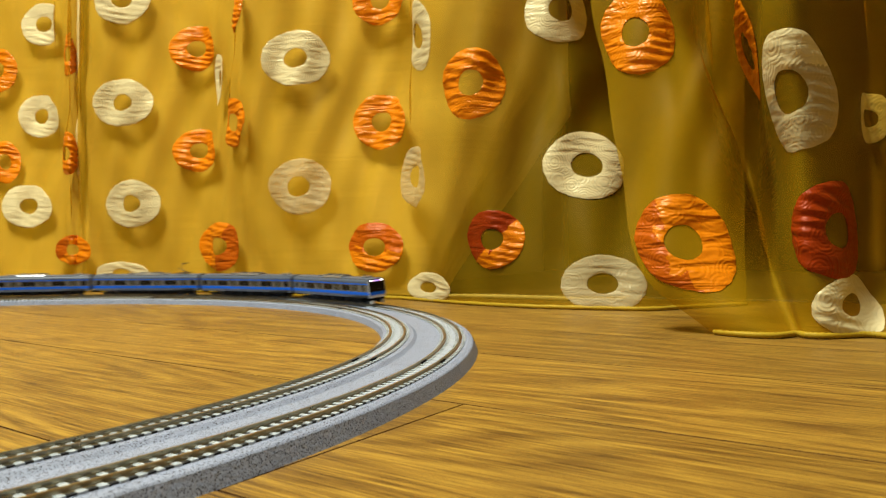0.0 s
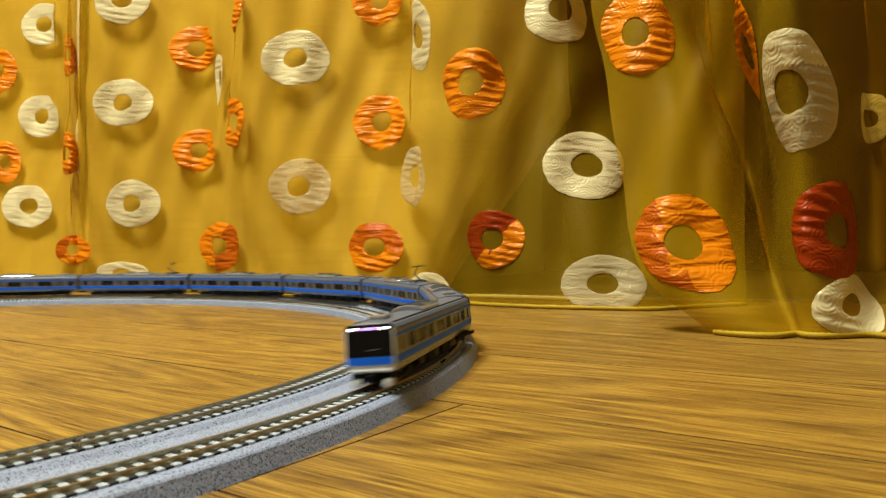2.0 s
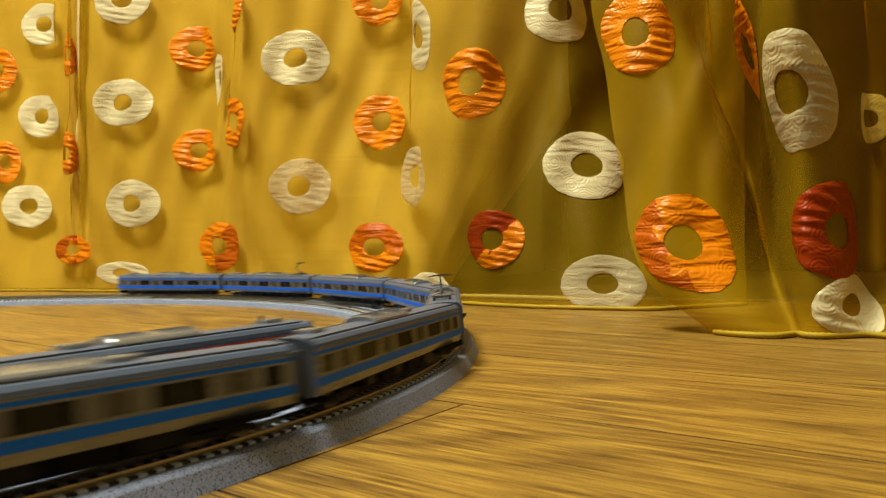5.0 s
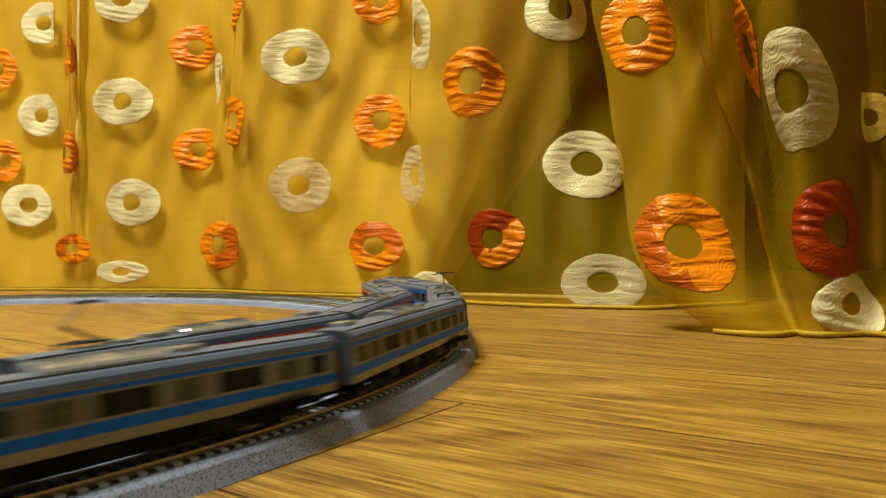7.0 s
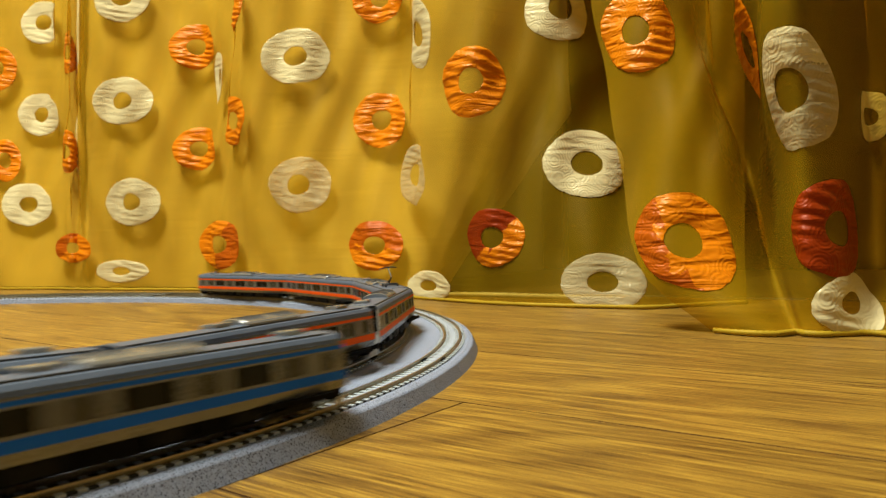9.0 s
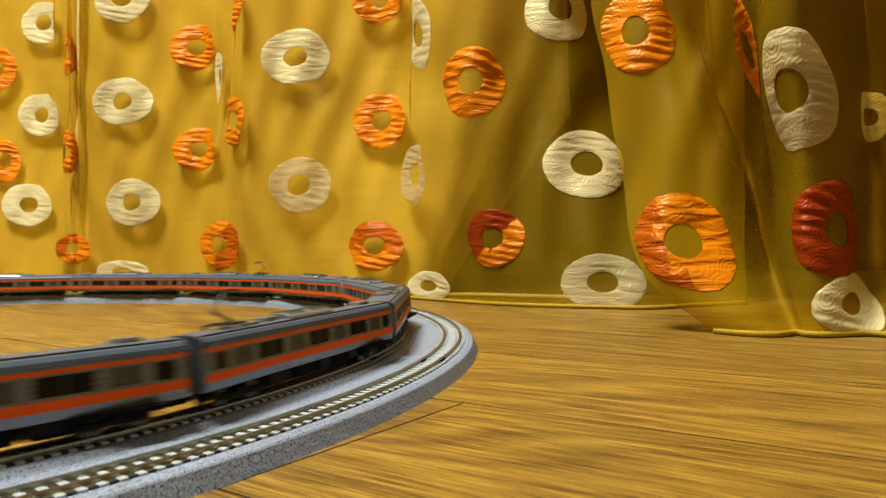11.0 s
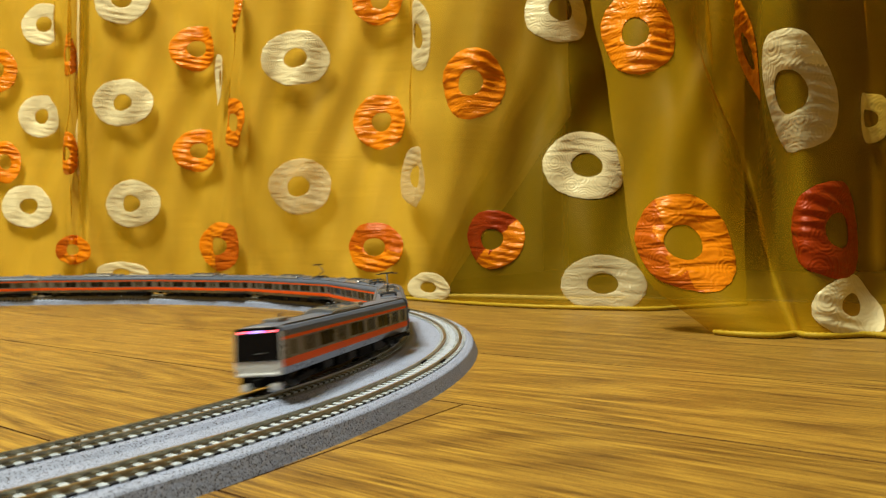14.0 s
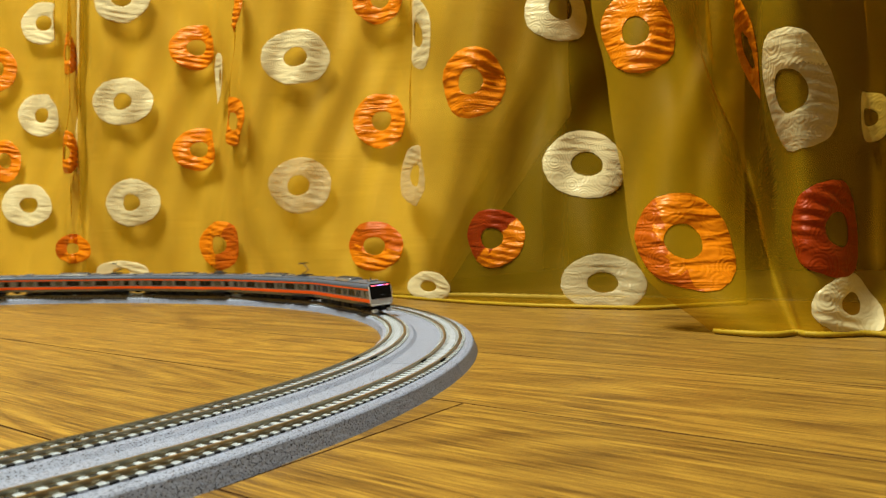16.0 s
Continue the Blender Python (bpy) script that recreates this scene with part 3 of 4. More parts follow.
class Cloth:
    """A hanging cloth: plan lines at several heights, blended smoothly."""
    def __init__(self, levels, steps=420):
        self.heights = [z for z, _ in levels]
        self.lines = []
        for _, pts in levels:
            n = len(pts) - 1
            self.lines.append(np.array([catmull(pts, n * i / steps) for i in range(steps + 1)]))
        self.steps = steps
    def line(self, z):
        hs = self.heights
        i = max(0, min(len(hs) - 2, sum(1 for h in hs if h <= z) - 1))
        def slope(j):
            a, b = max(0, j - 1), min(len(hs) - 1, j + 1)
            return (self.lines[b] - self.lines[a]) / (hs[b] - hs[a])
        w = hs[i + 1] - hs[i]
        t = min(1.0, max(0.0, (z - hs[i]) / w))
        h00, h10, h01, h11 = 2 * t ** 3 - 3 * t * t + 1, t ** 3 - 2 * t * t + t, -2 * t ** 3 + 3 * t * t, t ** 3 - t * t
        ln = h00 * self.lines[i] + h10 * w * slope(i) + h01 * self.lines[i + 1] + h11 * w * slope(i + 1)
        # soft lumps and drag folds across the line
        g = np.gradient(ln, axis=0)
        g /= np.linalg.norm(g, axis=1)[:, None] + 1e-9
        u = ln[:, 0] * 1.9 - ln[:, 1]
        amp = min(1.0, z / 0.05)
        d = 0.0040 * np.sin(u * 26 + 1.3 * np.sin(z * 9)) * np.sin(z * 7 + u * 5) + 0.0026 * np.sin(u * 61 - z * 17 + 2 * np.sin(z * 13)) + 0.0014 * np.sin(u * 34 + z * 48)
        return ln + amp * d[:, None] * np.stack([g[:, 1], -g[:, 0]], axis=1)
    def place(self, line, s):
        """The point and the tangent s metres along a line."""
        d = np.linalg.norm(np.diff(line, axis=0), axis=1)
        cum = np.concatenate([[0], np.cumsum(d)])
        s = min(max(s, 0.0), cum[-1])
        x, y = np.interp(s, cum, line[:, 0]), np.interp(s, cum, line[:, 1])
        i = int(min(max(np.searchsorted(cum, s), 3), len(cum) - 4))
        t = line[i + 3] - line[i - 3]
        return x, y, t / np.linalg.norm(t)
    def mesh(self, heights):
        bm = bmesh.new()
        rows = []
        for z in heights:
            ln = self.line(z)
            rows.append([bm.verts.new((ln[i, 0], ln[i, 1], z)) for i in range(0, self.steps + 1)])
        for a, b in zip(rows, rows[1:]):
            for i in range(len(a) - 1):
                bm.faces.new((a[i], a[i + 1], b[i + 1], b[i]))
        return bm
    def motif(self, share, z, wide, high, hole, bumps=0.0, tone=None):
        """A padded ring sewn to the cloth: share is how far along the line its middle lies; tone splits off a second
        part, painted shade on orange, thin on cream.
        """
        bm = bmesh.new()
        around, across = 96, 14
        mid_line = self.line(z)
        mid = np.linalg.norm(np.diff(mid_line, axis=0), axis=1).cumsum()
        at = int(np.searchsorted(mid, share * mid[-1]))
        lines = {}
        grid = []
        for j in range(across + 1):
            k = j / across
            row = []
            for i in range(around):
                a = 2 * math.pi * i / around
                wob = 1 + 0.012 * math.sin(3 * a + share * 40) + 0.009 * math.sin(7 * a + z * 90) + 0.006 * math.sin(19 * a + share * 9)
                r = (hole + (1 - hole) * k) * wob
                zz = max(0.002, z + high * r * math.sin(a))
                key = round(zz, 4)
                if key not in lines:
                    ln = self.line(zz)
                    lines[key] = (ln, np.linalg.norm(np.diff(ln, axis=0), axis=1)[:at + 1].sum())
                x, y, t = self.place(lines[key][0], lines[key][1] + wide * r * math.cos(a))
                edge = math.sin(math.pi * k) ** 0.35 if 0 < k < 1 else 0.0
                wave = math.sin(zz * 720 + wide * r * math.cos(a) * 160 + 1.3 * math.sin(zz * 150 + share * 30) + 0.8 * math.sin(a * 2 + share * 17) + share * 60)
                strong = bumps * max(0.15, 0.5 + 0.5 * math.sin(a + share * 80))
                puff = 0.0007 + edge * (0.0006 + 0.0026 * strong * (0.5 + 0.5 * wave))
                row.append(bm.verts.new((x + t[1] * puff, y - t[0] * puff, zz)))
            grid.append(row)
        for j, (a, b) in enumerate(zip(grid, grid[1:])):
            for i in range(around):
                q = (a[i], a[(i + 1) % around], b[(i + 1) % around], b[i])
                if (q[0].co - q[1].co).length > 1e-5 or (q[2].co - q[3].co).length > 1e-5:
                    f = bm.faces.new(q)
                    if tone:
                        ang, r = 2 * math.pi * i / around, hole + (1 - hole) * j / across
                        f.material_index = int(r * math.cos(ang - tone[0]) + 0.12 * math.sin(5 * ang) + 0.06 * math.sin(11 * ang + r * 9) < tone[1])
        bmesh.ops.remove_doubles(bm, verts=bm.verts, dist=1e-5)
        return bm


def build_lining(cloth, last):
    """The lining that hangs a finger behind the sheer cloth, then swings back into the added bay to darken gradually.
    """
    bm = bmesh.new()
    back = INWARD * 0.015
    rows = []
    for z in HEIGHTS:
        ln = cloth.line(z)
        at = np.linspace(0, last, 150)
        xs, ys = np.interp(at, np.arange(len(ln)), ln[:, 0]), np.interp(at, np.arange(len(ln)), ln[:, 1])
        pts = [(x - back.x, y - back.y) for x, y in zip(xs, ys)]
        x, y = pts[-1]
        reach = 0.08 + 0.40 * min(1.0, z / 0.28)
        for i in range(60):
            k = i / 59
            turn = radians(WALL_ANGLE + 100 * min(1.0, k / 0.5) ** 0.9 + 8 * math.sin(i * 0.55) * min(1.0, 3 * k))
            x, y = x + reach / 60 * math.cos(turn), y + reach / 60 * math.sin(turn)
            pts.append((x, y))
        rows.append([bm.verts.new((x, y, z + 0.003)) for x, y in pts])
    for a, b in zip(rows, rows[1:]):
        for i in range(len(a) - 1):
            bm.faces.new((a[i], a[i + 1], b[i + 1], b[i]))
    ob = link("lining_curtain", bm, LINING, smooth=True)
    tagged(ob, "plain pale gold lining curtain behind the sheer cloth", "curtain", "curtains on the wall")


def tube_along(pts, radius, sides=8):
    rings = []
    for i, p in enumerate(pts):
        t = (Vector(pts[min(i + 1, len(pts) - 1)]) - Vector(pts[max(i - 1, 0)])).normalized()
        side = t.cross(Vector((0, 0, 1))).normalized()
        up = side.cross(t)
        r = radius * (1 + 0.12 * math.sin(i * 2.1))
        rings.append([Vector(p) + side * (r * math.cos(2 * math.pi * k / sides)) + up * (r * math.sin(2 * math.pi * k / sides)) for k in range(sides)])
    return loft(rings)


def build_cord():
    """A white cord lying on the floor behind the sheer cloth."""
    pts = []
    for i in range(60):
        k = i / 59
        x = -0.02 + 0.21 * k
        pts.append((x, 0.815 - 0.40 * (x + 0.02) + 0.008 * math.sin(k * 6), 0.0026))
    cord = link("power_cord", tube_along(pts, 0.0026), CORD, smooth=True)
    tagged(cord, "thin white power cord lying on the floor behind curtains", "cord")


HEIGHTS = [0.0015 + 0.006 * i for i in range(10)] + [0.06 + 0.012 * i for i in range(30)] + [0.45, 0.55, 0.7, 0.9, 1.2, 1.6, 2.0, 2.2]
MAIN_HIGH = [(x * 0.98 + 0.0, y + 0.03) for x, y in MAIN_MID]
SIDE_HIGH = [(x * 0.98 - 0.02, y + 0.08) for x, y in SIDE_MID]
MAIN = Cloth([(0.0, MAIN_HEM), (0.30, MAIN_MID), (2.2, MAIN_HIGH)])
SIDE = Cloth([(0.0, SIDE_HEM), (0.04, SIDE_LOW), (0.11, SIDE_KNEE), (0.27, SIDE_MID), (2.2, SIDE_HIGH)])
# rings: share along the cloth, height, half width along the cloth, half height, 1 in front of the cloth or -1 thin and see-through
MAIN_WHITE = [(0.1917, 0.418, 0.0387, 0.0339, 1), (0.3625, 0.418, 0.0418, 0.0354, 1), (0.1916, 0.272, 0.0371, 0.0338, 1), (0.3662, 0.270, 0.0459, 0.0336, 1),
    (0.1884, 0.130, 0.0419, 0.0331, 1), (0.3627, 0.126, 0.0438, 0.0335, 1), (0.3308, 0.028, 0.0427, 0.0160, 1), (0.5711, 0.298, 0.0449, 0.0354, 1),
    (0.5830, 0.136, 0.0441, 0.0349, -1), (0.7340, 0.284, 0.0323, 0.0361, 1), (0.7120, 0.138, 0.0400, 0.0342, -1), (0.7255, 0.016, 0.0400, 0.0159, 1),
    (0.8454, 0.292, 0.0391, 0.0330, 1), (0.8721, 0.136, 0.0425, 0.0337, 1), (0.8822, 0.024, 0.0388, 0.0257, -1), (0.4619, 0.296, 0.0150, 0.0357, 1)]
MAIN_ORANGE = [(0.1461, 0.346, 0.0300, 0.0356, 1), (0.2555, 0.352, 0.0400, 0.0319, 1), (0.2597, 0.204, 0.0302, 0.0316, 1), (0.1602, 0.200, 0.0240, 0.0334, 1),
    (0.2661, 0.062, 0.0415, 0.0216, 1), (0.5109, 0.372, 0.0233, 0.0334, 1), (0.4250, 0.346, 0.0402, 0.0322, 1), (0.4340, 0.200, 0.0398, 0.0305, 1),
    (0.5027, 0.226, 0.0377, 0.0311, 1), (0.4640, 0.064, 0.0460, 0.0329, 1), (0.6371, 0.368, 0.0373, 0.0303, 1), (0.6475, 0.214, 0.0394, 0.0349, 1),
    (0.6600, 0.060, 0.0413, 0.0292, 1), (0.7881, 0.220, 0.0368, 0.0348, 1), (0.8070, 0.066, 0.0335, 0.0285, 1)]
SIDE_WHITE = [(0.7260, 0.152, 0.0368, 0.0368, 1), (0.8617, 0.146, 0.0236, 0.0180, 1), (0.5997, 0.020, 0.0297, 0.0194, 1)]
SIDE_ORANGE = [(0.0361, 0.214, 0.0302, 0.0322, 1), (0.0720, 0.060, 0.0351, 0.0327, 1), (0.5550, 0.215, 0.0600, 0.0400, 1), (0.6980, 0.066, 0.0390, 0.0308, -1)]
# painted shade on orange rings, thin part on the cream one: the way to the light side and where the other begins, by
# the ring's share along the cloth
SHADE_AND_THIN = {0.8070: (-0.7, 0.12), 0.4640: (2.8, -0.15), 0.6600: (-1.6, 0.05), 0.0720: (0.2, -0.35), 0.6980: (0.0, 2.0), 0.7260: (1.9, 0.2), 0.2661: (-0.6, -0.2)}
DEEP_SHADE = (0.8070, 0.6980)      # these have the shade painted a deeper red


def build_curtain(cloth, cloth_mat, label, whites, oranges):
    curtain = thing("curtain", label, "curtain", "curtains on the wall")
    part("sheer_cloth", cloth.mesh(HEIGHTS), cloth_mat, curtain, "gold organza, see-through, hanging in folds", True)
    hem = cloth.line(0.0)
    part("hem_braid", tube_along([(p[0], p[1], 0.0022) for p in hem[::3]], 0.0019), HEM, curtain, "thin gold braid along the hem", True)
    for rows, material, word in ((whites, WHITE_RING, "cream satin ring, padded and quilted"), (oranges, ORANGE_RING, "orange satin ring, padded and quilted")):
        for share, z, wide, high, front in rows:
            light, dark = material, SHADED_RING
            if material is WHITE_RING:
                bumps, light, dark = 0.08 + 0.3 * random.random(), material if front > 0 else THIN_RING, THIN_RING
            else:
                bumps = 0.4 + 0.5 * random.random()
                if share in DEEP_SHADE:
                    dark = DEEP_SHADED_RING
            part("ring_motif", cloth.motif(share, z, wide, high, 0.36, bumps, SHADE_AND_THIN.get(share)), [light, dark], curtain, word, True)
    return curtain

# ---------------------------------------------------------------- trains (local x forward, z from the rail top)
MM = 0.001
HALF, SIDE_Y = 66.0, 9.8
SECTION = [(9.1, 6.4), (9.8, 9.4), (9.8, 20.3), (9.55, 21.6), (8.7, 22.8), (6.6, 23.6), (3.4, 24.05), (0.0, 24.2)]
W0, W1 = 12.6, 17.9


def side_y(z):
    for (ya, za), (yb, zb) in zip(SECTION, SECTION[1:]):
        if za <= z <= zb:
            return ya + (yb - ya) * (z - za) / (zb - za)
    return 9.8


def openings(cab):
    """Windows and doors along one side: middle, width, kind."""
    out = []
    for d in (-48, -16, 16, 48):
        if cab and d == 48:
            d = 45
        out += [(d - 2.2, 3.2, "door"), (d + 2.2, 3.2, "door")]
    out += [(-32, 15.5, "window"), (0, 15.5, "window"), (32 if not cab else 30.5, 15.5 if not cab else 13.5, "window"), (-59.2, 6.4, "window")]
    out.append((58.0, 3.6, "door") if cab else (59.2, 6.4, "window"))
    return sorted(out)


def side_wall(cab, sign, x_end):
    """One side of the shell with real window openings."""
    bm = bmesh.new()
    wins = openings(cab)
    xs = [-HALF]
    for c, w, _ in wins:
        xs += [c - w / 2, c + w / 2]
    xs.append(x_end)
    zs = [6.4, 9.4, W0, W1, 20.3]
    grid = [[bm.verts.new((x * MM, sign * side_y(z) * MM, z * MM)) for z in zs] for x in xs]
    for i in range(len(xs) - 1):
        for j in range(len(zs) - 1):
            a, b, c, d = grid[i][j], grid[i + 1][j], grid[i + 1][j + 1], grid[i][j + 1]
            if j == 2 and i % 2 == 1:
                inner = [bm.verts.new((v.co.x, v.co.y - sign * 0.5 * MM, v.co.z)) for v in (a, b, c, d)]
                loop = [a, b, c, d]
                for k in range(4):
                    bm.faces.new((loop[k], loop[(k + 1) % 4], inner[(k + 1) % 4], inner[k]))
            else:
                bm.faces.new((a, b, c, d))
    bmesh.ops.recalc_face_normals(bm, faces=bm.faces)
    return bm


def mm_box(x0, x1, y0, y1, z0, z1, bevel=0.0, bm=None):
    return box(x0 * MM, x1 * MM, y0 * MM, y1 * MM, z0 * MM, z1 * MM, bevel * MM, bm)


def roof_shell(x0, x1):
    half = [(y, z) for y, z in SECTION if z >= 20.3]
    full = [(y, z) for y, z in half] + [(-y, z) for y, z in half[-2::-1]]
    full += [(-9.2, 19.9), (9.2, 19.9)]
    return loft([[(x * MM, y * MM, z * MM) for y, z in full] for x in (x0, x1)])


def end_wall(x, toward):
    half = SECTION[:]
    full = [(y, z) for y, z in half] + [(-y, z) for y, z in half[-2::-1]]
    return loft([[(xx * MM, y * 0.995 * MM, (z - 0.05) * MM) for y, z in full] for xx in (x, x - toward * 0.8)])


def stripe(x0, x1, z0, z1, sign, out=0.12):
    rings = []
    for x in (x0, x1):
        rings.append([(x * MM, sign * (side_y(z) + o) * MM, z * MM) for z, o in ((z0, -0.3), (z0, out), ((z0 + z1) / 2, out), (z1, out), (z1, -0.3))])
    return loft(rings)


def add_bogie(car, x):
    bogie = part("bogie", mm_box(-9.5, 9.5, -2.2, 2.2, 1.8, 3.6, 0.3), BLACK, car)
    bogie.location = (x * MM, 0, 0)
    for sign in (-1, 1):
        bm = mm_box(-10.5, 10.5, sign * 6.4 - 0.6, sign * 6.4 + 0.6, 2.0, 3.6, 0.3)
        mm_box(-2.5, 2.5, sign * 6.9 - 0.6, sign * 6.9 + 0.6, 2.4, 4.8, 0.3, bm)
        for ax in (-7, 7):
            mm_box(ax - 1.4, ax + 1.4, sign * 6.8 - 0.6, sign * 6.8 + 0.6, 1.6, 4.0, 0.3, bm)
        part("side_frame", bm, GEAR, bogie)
    for ax in (-7, 7):
        bm = cylinder(0.5 * MM, 11 * MM, Matrix.Translation((ax * MM, 0, 2.75 * MM)) @ Matrix.Rotation(math.pi / 2, 4, "X"), 10)
        for sign in (-1, 1):
            cylinder(2.75 * MM, 1.1 * MM, Matrix.Translation((ax * MM, sign * 4.3 * MM, 2.75 * MM)) @ Matrix.Rotation(math.pi / 2, 4, "X"), 24, bm)
            cylinder(3.1 * MM, 0.4 * MM, Matrix.Translation((ax * MM, sign * 3.7 * MM, 2.75 * MM)) @ Matrix.Rotation(math.pi / 2, 4, "X"), 24, bm)
        part("wheelset", bm, WHEEL, bogie)


def add_pantograph(car, x, raised):
    """A single-arm pantograph on four insulators, raised or folded."""
    bm = mm_box(-6, 6, -4.6, -3.9, 25.2, 25.7)
    mm_box(-6, 6, 3.9, 4.6, 25.2, 25.7, 0, bm)
    mm_box(-6, -5.3, -4.6, 4.6, 25.2, 25.7, 0, bm)
    mm_box(5.3, 6, -4.6, 4.6, 25.2, 25.7, 0, bm)
    mm_box(-1.4, 1.4, -4.6, 4.6, 25.1, 26.0, 0, bm)
    for sx in (-1, 1):
        for sy in (-1, 1):
            cylinder(0.7 * MM, 2.0 * MM, Matrix.Translation((sx * 5.2 * MM, sy * 4.0 * MM, 24.4 * MM)), 8, bm)
    panto = part("pantograph", bm, LOUVRE, car, "dark grey %s single-arm pantograph" % ("raised" if raised else "folded"))
    panto.location = (x * MM, 0, 0)
    knee, top = ((-6.0, 0, 30.4), 37.0) if raised else ((-5.0, 0, 26.6), 27.6)
    def bar(a, b, r, name):
        a, b = Vector(a) * MM, Vector(b) * MM
        m = Matrix.Translation((a + b) / 2) @ (b - a).to_track_quat("Z", "Y").to_matrix().to_4x4()
        part(name, cylinder(r * MM, (b - a).length, m, 8), LOUVRE, panto)
    bar((4.5, 0, 25.7), knee, 0.5, "lower_arm")
    bar(knee, (2.0, 0, top - 0.4), 0.4, "upper_arm")
    bar((5.2, 1.2, 25.6), (knee[0] + 1.0, 0.4, knee[2] - 0.8), 0.25, "guide_rod")
    bm = mm_box(0.6, 1.3, -3.8, 3.8, top - 0.7, top)
    mm_box(2.7, 3.4, -3.8, 3.8, top - 0.7, top, 0, bm)
    for sy in (-1, 1):
        mm_box(0.6, 3.4, sy * 3.6 - 0.3, sy * 3.6 + 0.3, top - 0.8, top, 0, bm)
        mm_box(1.5, 2.5, sy * 4.9 - 1.2, sy * 4.9 + 1.2, top - 1.0, top - 0.5, 0, bm)
    part("pan_head", bm, LOUVRE, panto)


def build_car(stripe_mat, word, cab=False, panto=None, tail="off", front_band=None):
    car = thing("train_car" if not cab else "cab_car",
                "silver model %s car with %s stripes, grey roof, on track" % ("cab" if cab else "train", word), "model train", "cars of the %s train" % word)
    x_end = 61.5 if cab else HALF
    for sign in (1, -1):
        part("side_wall", side_wall(cab, sign, x_end), STEEL, car, "brushed stainless side with window openings")
        part("lower_stripe", stripe(-HALF, x_end, 9.1, 11.8, sign), stripe_mat, car, "%s painted stripe" % word)
        part("upper_stripe", stripe(-HALF, x_end, 18.5, 19.6, sign), stripe_mat, car, "%s painted stripe" % word)
        for c, w, kind in openings(cab):
            y = sign * (SIDE_Y - 0.42)
            part("window_pane" if kind == "window" else "door_pane",
                 mm_box(c - w / 2 - 0.2, c + w / 2 + 0.2, min(y, y - sign * 0.3), max(y, y - sign * 0.3), W0 - 0.2, W1 + 0.2), GLASS if kind == "window" else DOORGLASS, car)
            if kind == "window" and w > 10:
                part("window_bar", mm_box(c - 0.25, c + 0.25, *sorted((y, y + sign * 0.25)), W0, W1), LOUVRE, car)
        for d in (-48, -16, 16, 45 if cab else 48):
            bm = bmesh.new()
            for e in (-4.55, 0.0, 4.55):
                mm_box(d + e - 0.12, d + e + 0.12, *sorted((sign * 9.6, sign * 9.87)), 9.5, W0 if e == 0 else 20.0, 0, bm)
                if e == 0:
                    mm_box(d - 0.12, d + 0.12, *sorted((sign * 9.6, sign * 9.87)), W0, 20.0, 0, bm)
            part("door_edges", bm, GEAR, car)
        part("gutter", mm_box(-HALF, x_end, *sorted((sign * 9.5, sign * 9.98)), 20.15, 20.55), ROOF, car)
    part("roof", roof_shell(-HALF, x_end), ROOF, car, "matt grey roof")
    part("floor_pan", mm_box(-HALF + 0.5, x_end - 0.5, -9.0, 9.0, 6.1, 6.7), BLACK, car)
    part("end_wall", end_wall(-HALF, -1), ENDGREY, car, "grey end wall")
    part("gangway", mm_box(-HALF - 2.4, -HALF + 0.2, -4.6, 4.6, 6.8, 20.4, 0.4), LOUVRE, car, "dark rubber gangway bellows")
    part("coupler", mm_box(-HALF - 3.4, -HALF + 1.5, -1.3, 1.3, 3.4, 5.4, 0.2), BLACK, car)
    if not cab:
        part("end_wall", end_wall(HALF, 1), ENDGREY, car, "grey end wall")
        part("gangway", mm_box(HALF - 0.2, HALF + 2.4, -4.6, 4.6, 6.8, 20.4, 0.4), LOUVRE, car, "dark rubber gangway bellows")
        part("coupler", mm_box(HALF - 1.5, HALF + 3.4, -1.3, 1.3, 3.4, 5.4, 0.2), BLACK, car)
    # roof gear
    arch = [(7.0 * math.cos(math.pi * i / 12), 22.9 + 3.4 * math.sin(math.pi * i / 12) ** 0.75) for i in range(13)]
    unit = part("aircon_unit", loft([[((x + 2) * MM, y * k * MM, (22.9 + (z - 22.9) * k) * MM) for y, z in arch] for x, k in ((-15.5, 0.93), (-15.0, 1.0), (15.0, 1.0), (15.5, 0.93))]),
                AIRCON, car, "light grey ribbed air conditioner with rounded top")
    for i in range(14):
        x = -13.5 + i * 2.08
        if not -3 < x < 2:
            part("louvre", loft([[((x + 2 + e) * MM, y * 0.93 * MM, (z + 0.32) * MM) for y, z in arch[1:-1]] for e in (-0.42, 0.42)]), LOUVRE, unit)
    for x in ((-21, 52) if not panto or panto[0] < 0 else (-21, -52)):
        part("roof_vent", mm_box(x - 4, x + 4, -3.4, 3.4, 23.4, 25.6, 0.6), AIRCON, car)
    for sign in (-1, 1):
        part("roof_rib", mm_box(-HALF + 1, x_end - 1, sign * 7.6 - 0.25, sign * 7.6 + 0.25, 23.0, 23.7), LOUVRE, car)
    if panto:
        side, raised = panto
        add_pantograph(car, 44 * side, raised)
        part("roof_cable_box", mm_box(22 * side - 4, 22 * side + 4, -4.5, 4.5, 23.6, 25.2, 0.4) if side > 0 else mm_box(-36, -30, -4.5, 4.5, 23.6, 25.0, 0.4), AIRCON, car)
    # under the floor
    spans = ((-33, -20, -8.6, 8.6, 2.6), (-17, -2, -8.9, 8.9, 2.2), (1, 9, -8.6, 8.6, 2.9), (12, 21, -8.8, 8.8, 2.4), (24, 33, -8.4, 8.4, 3.0))
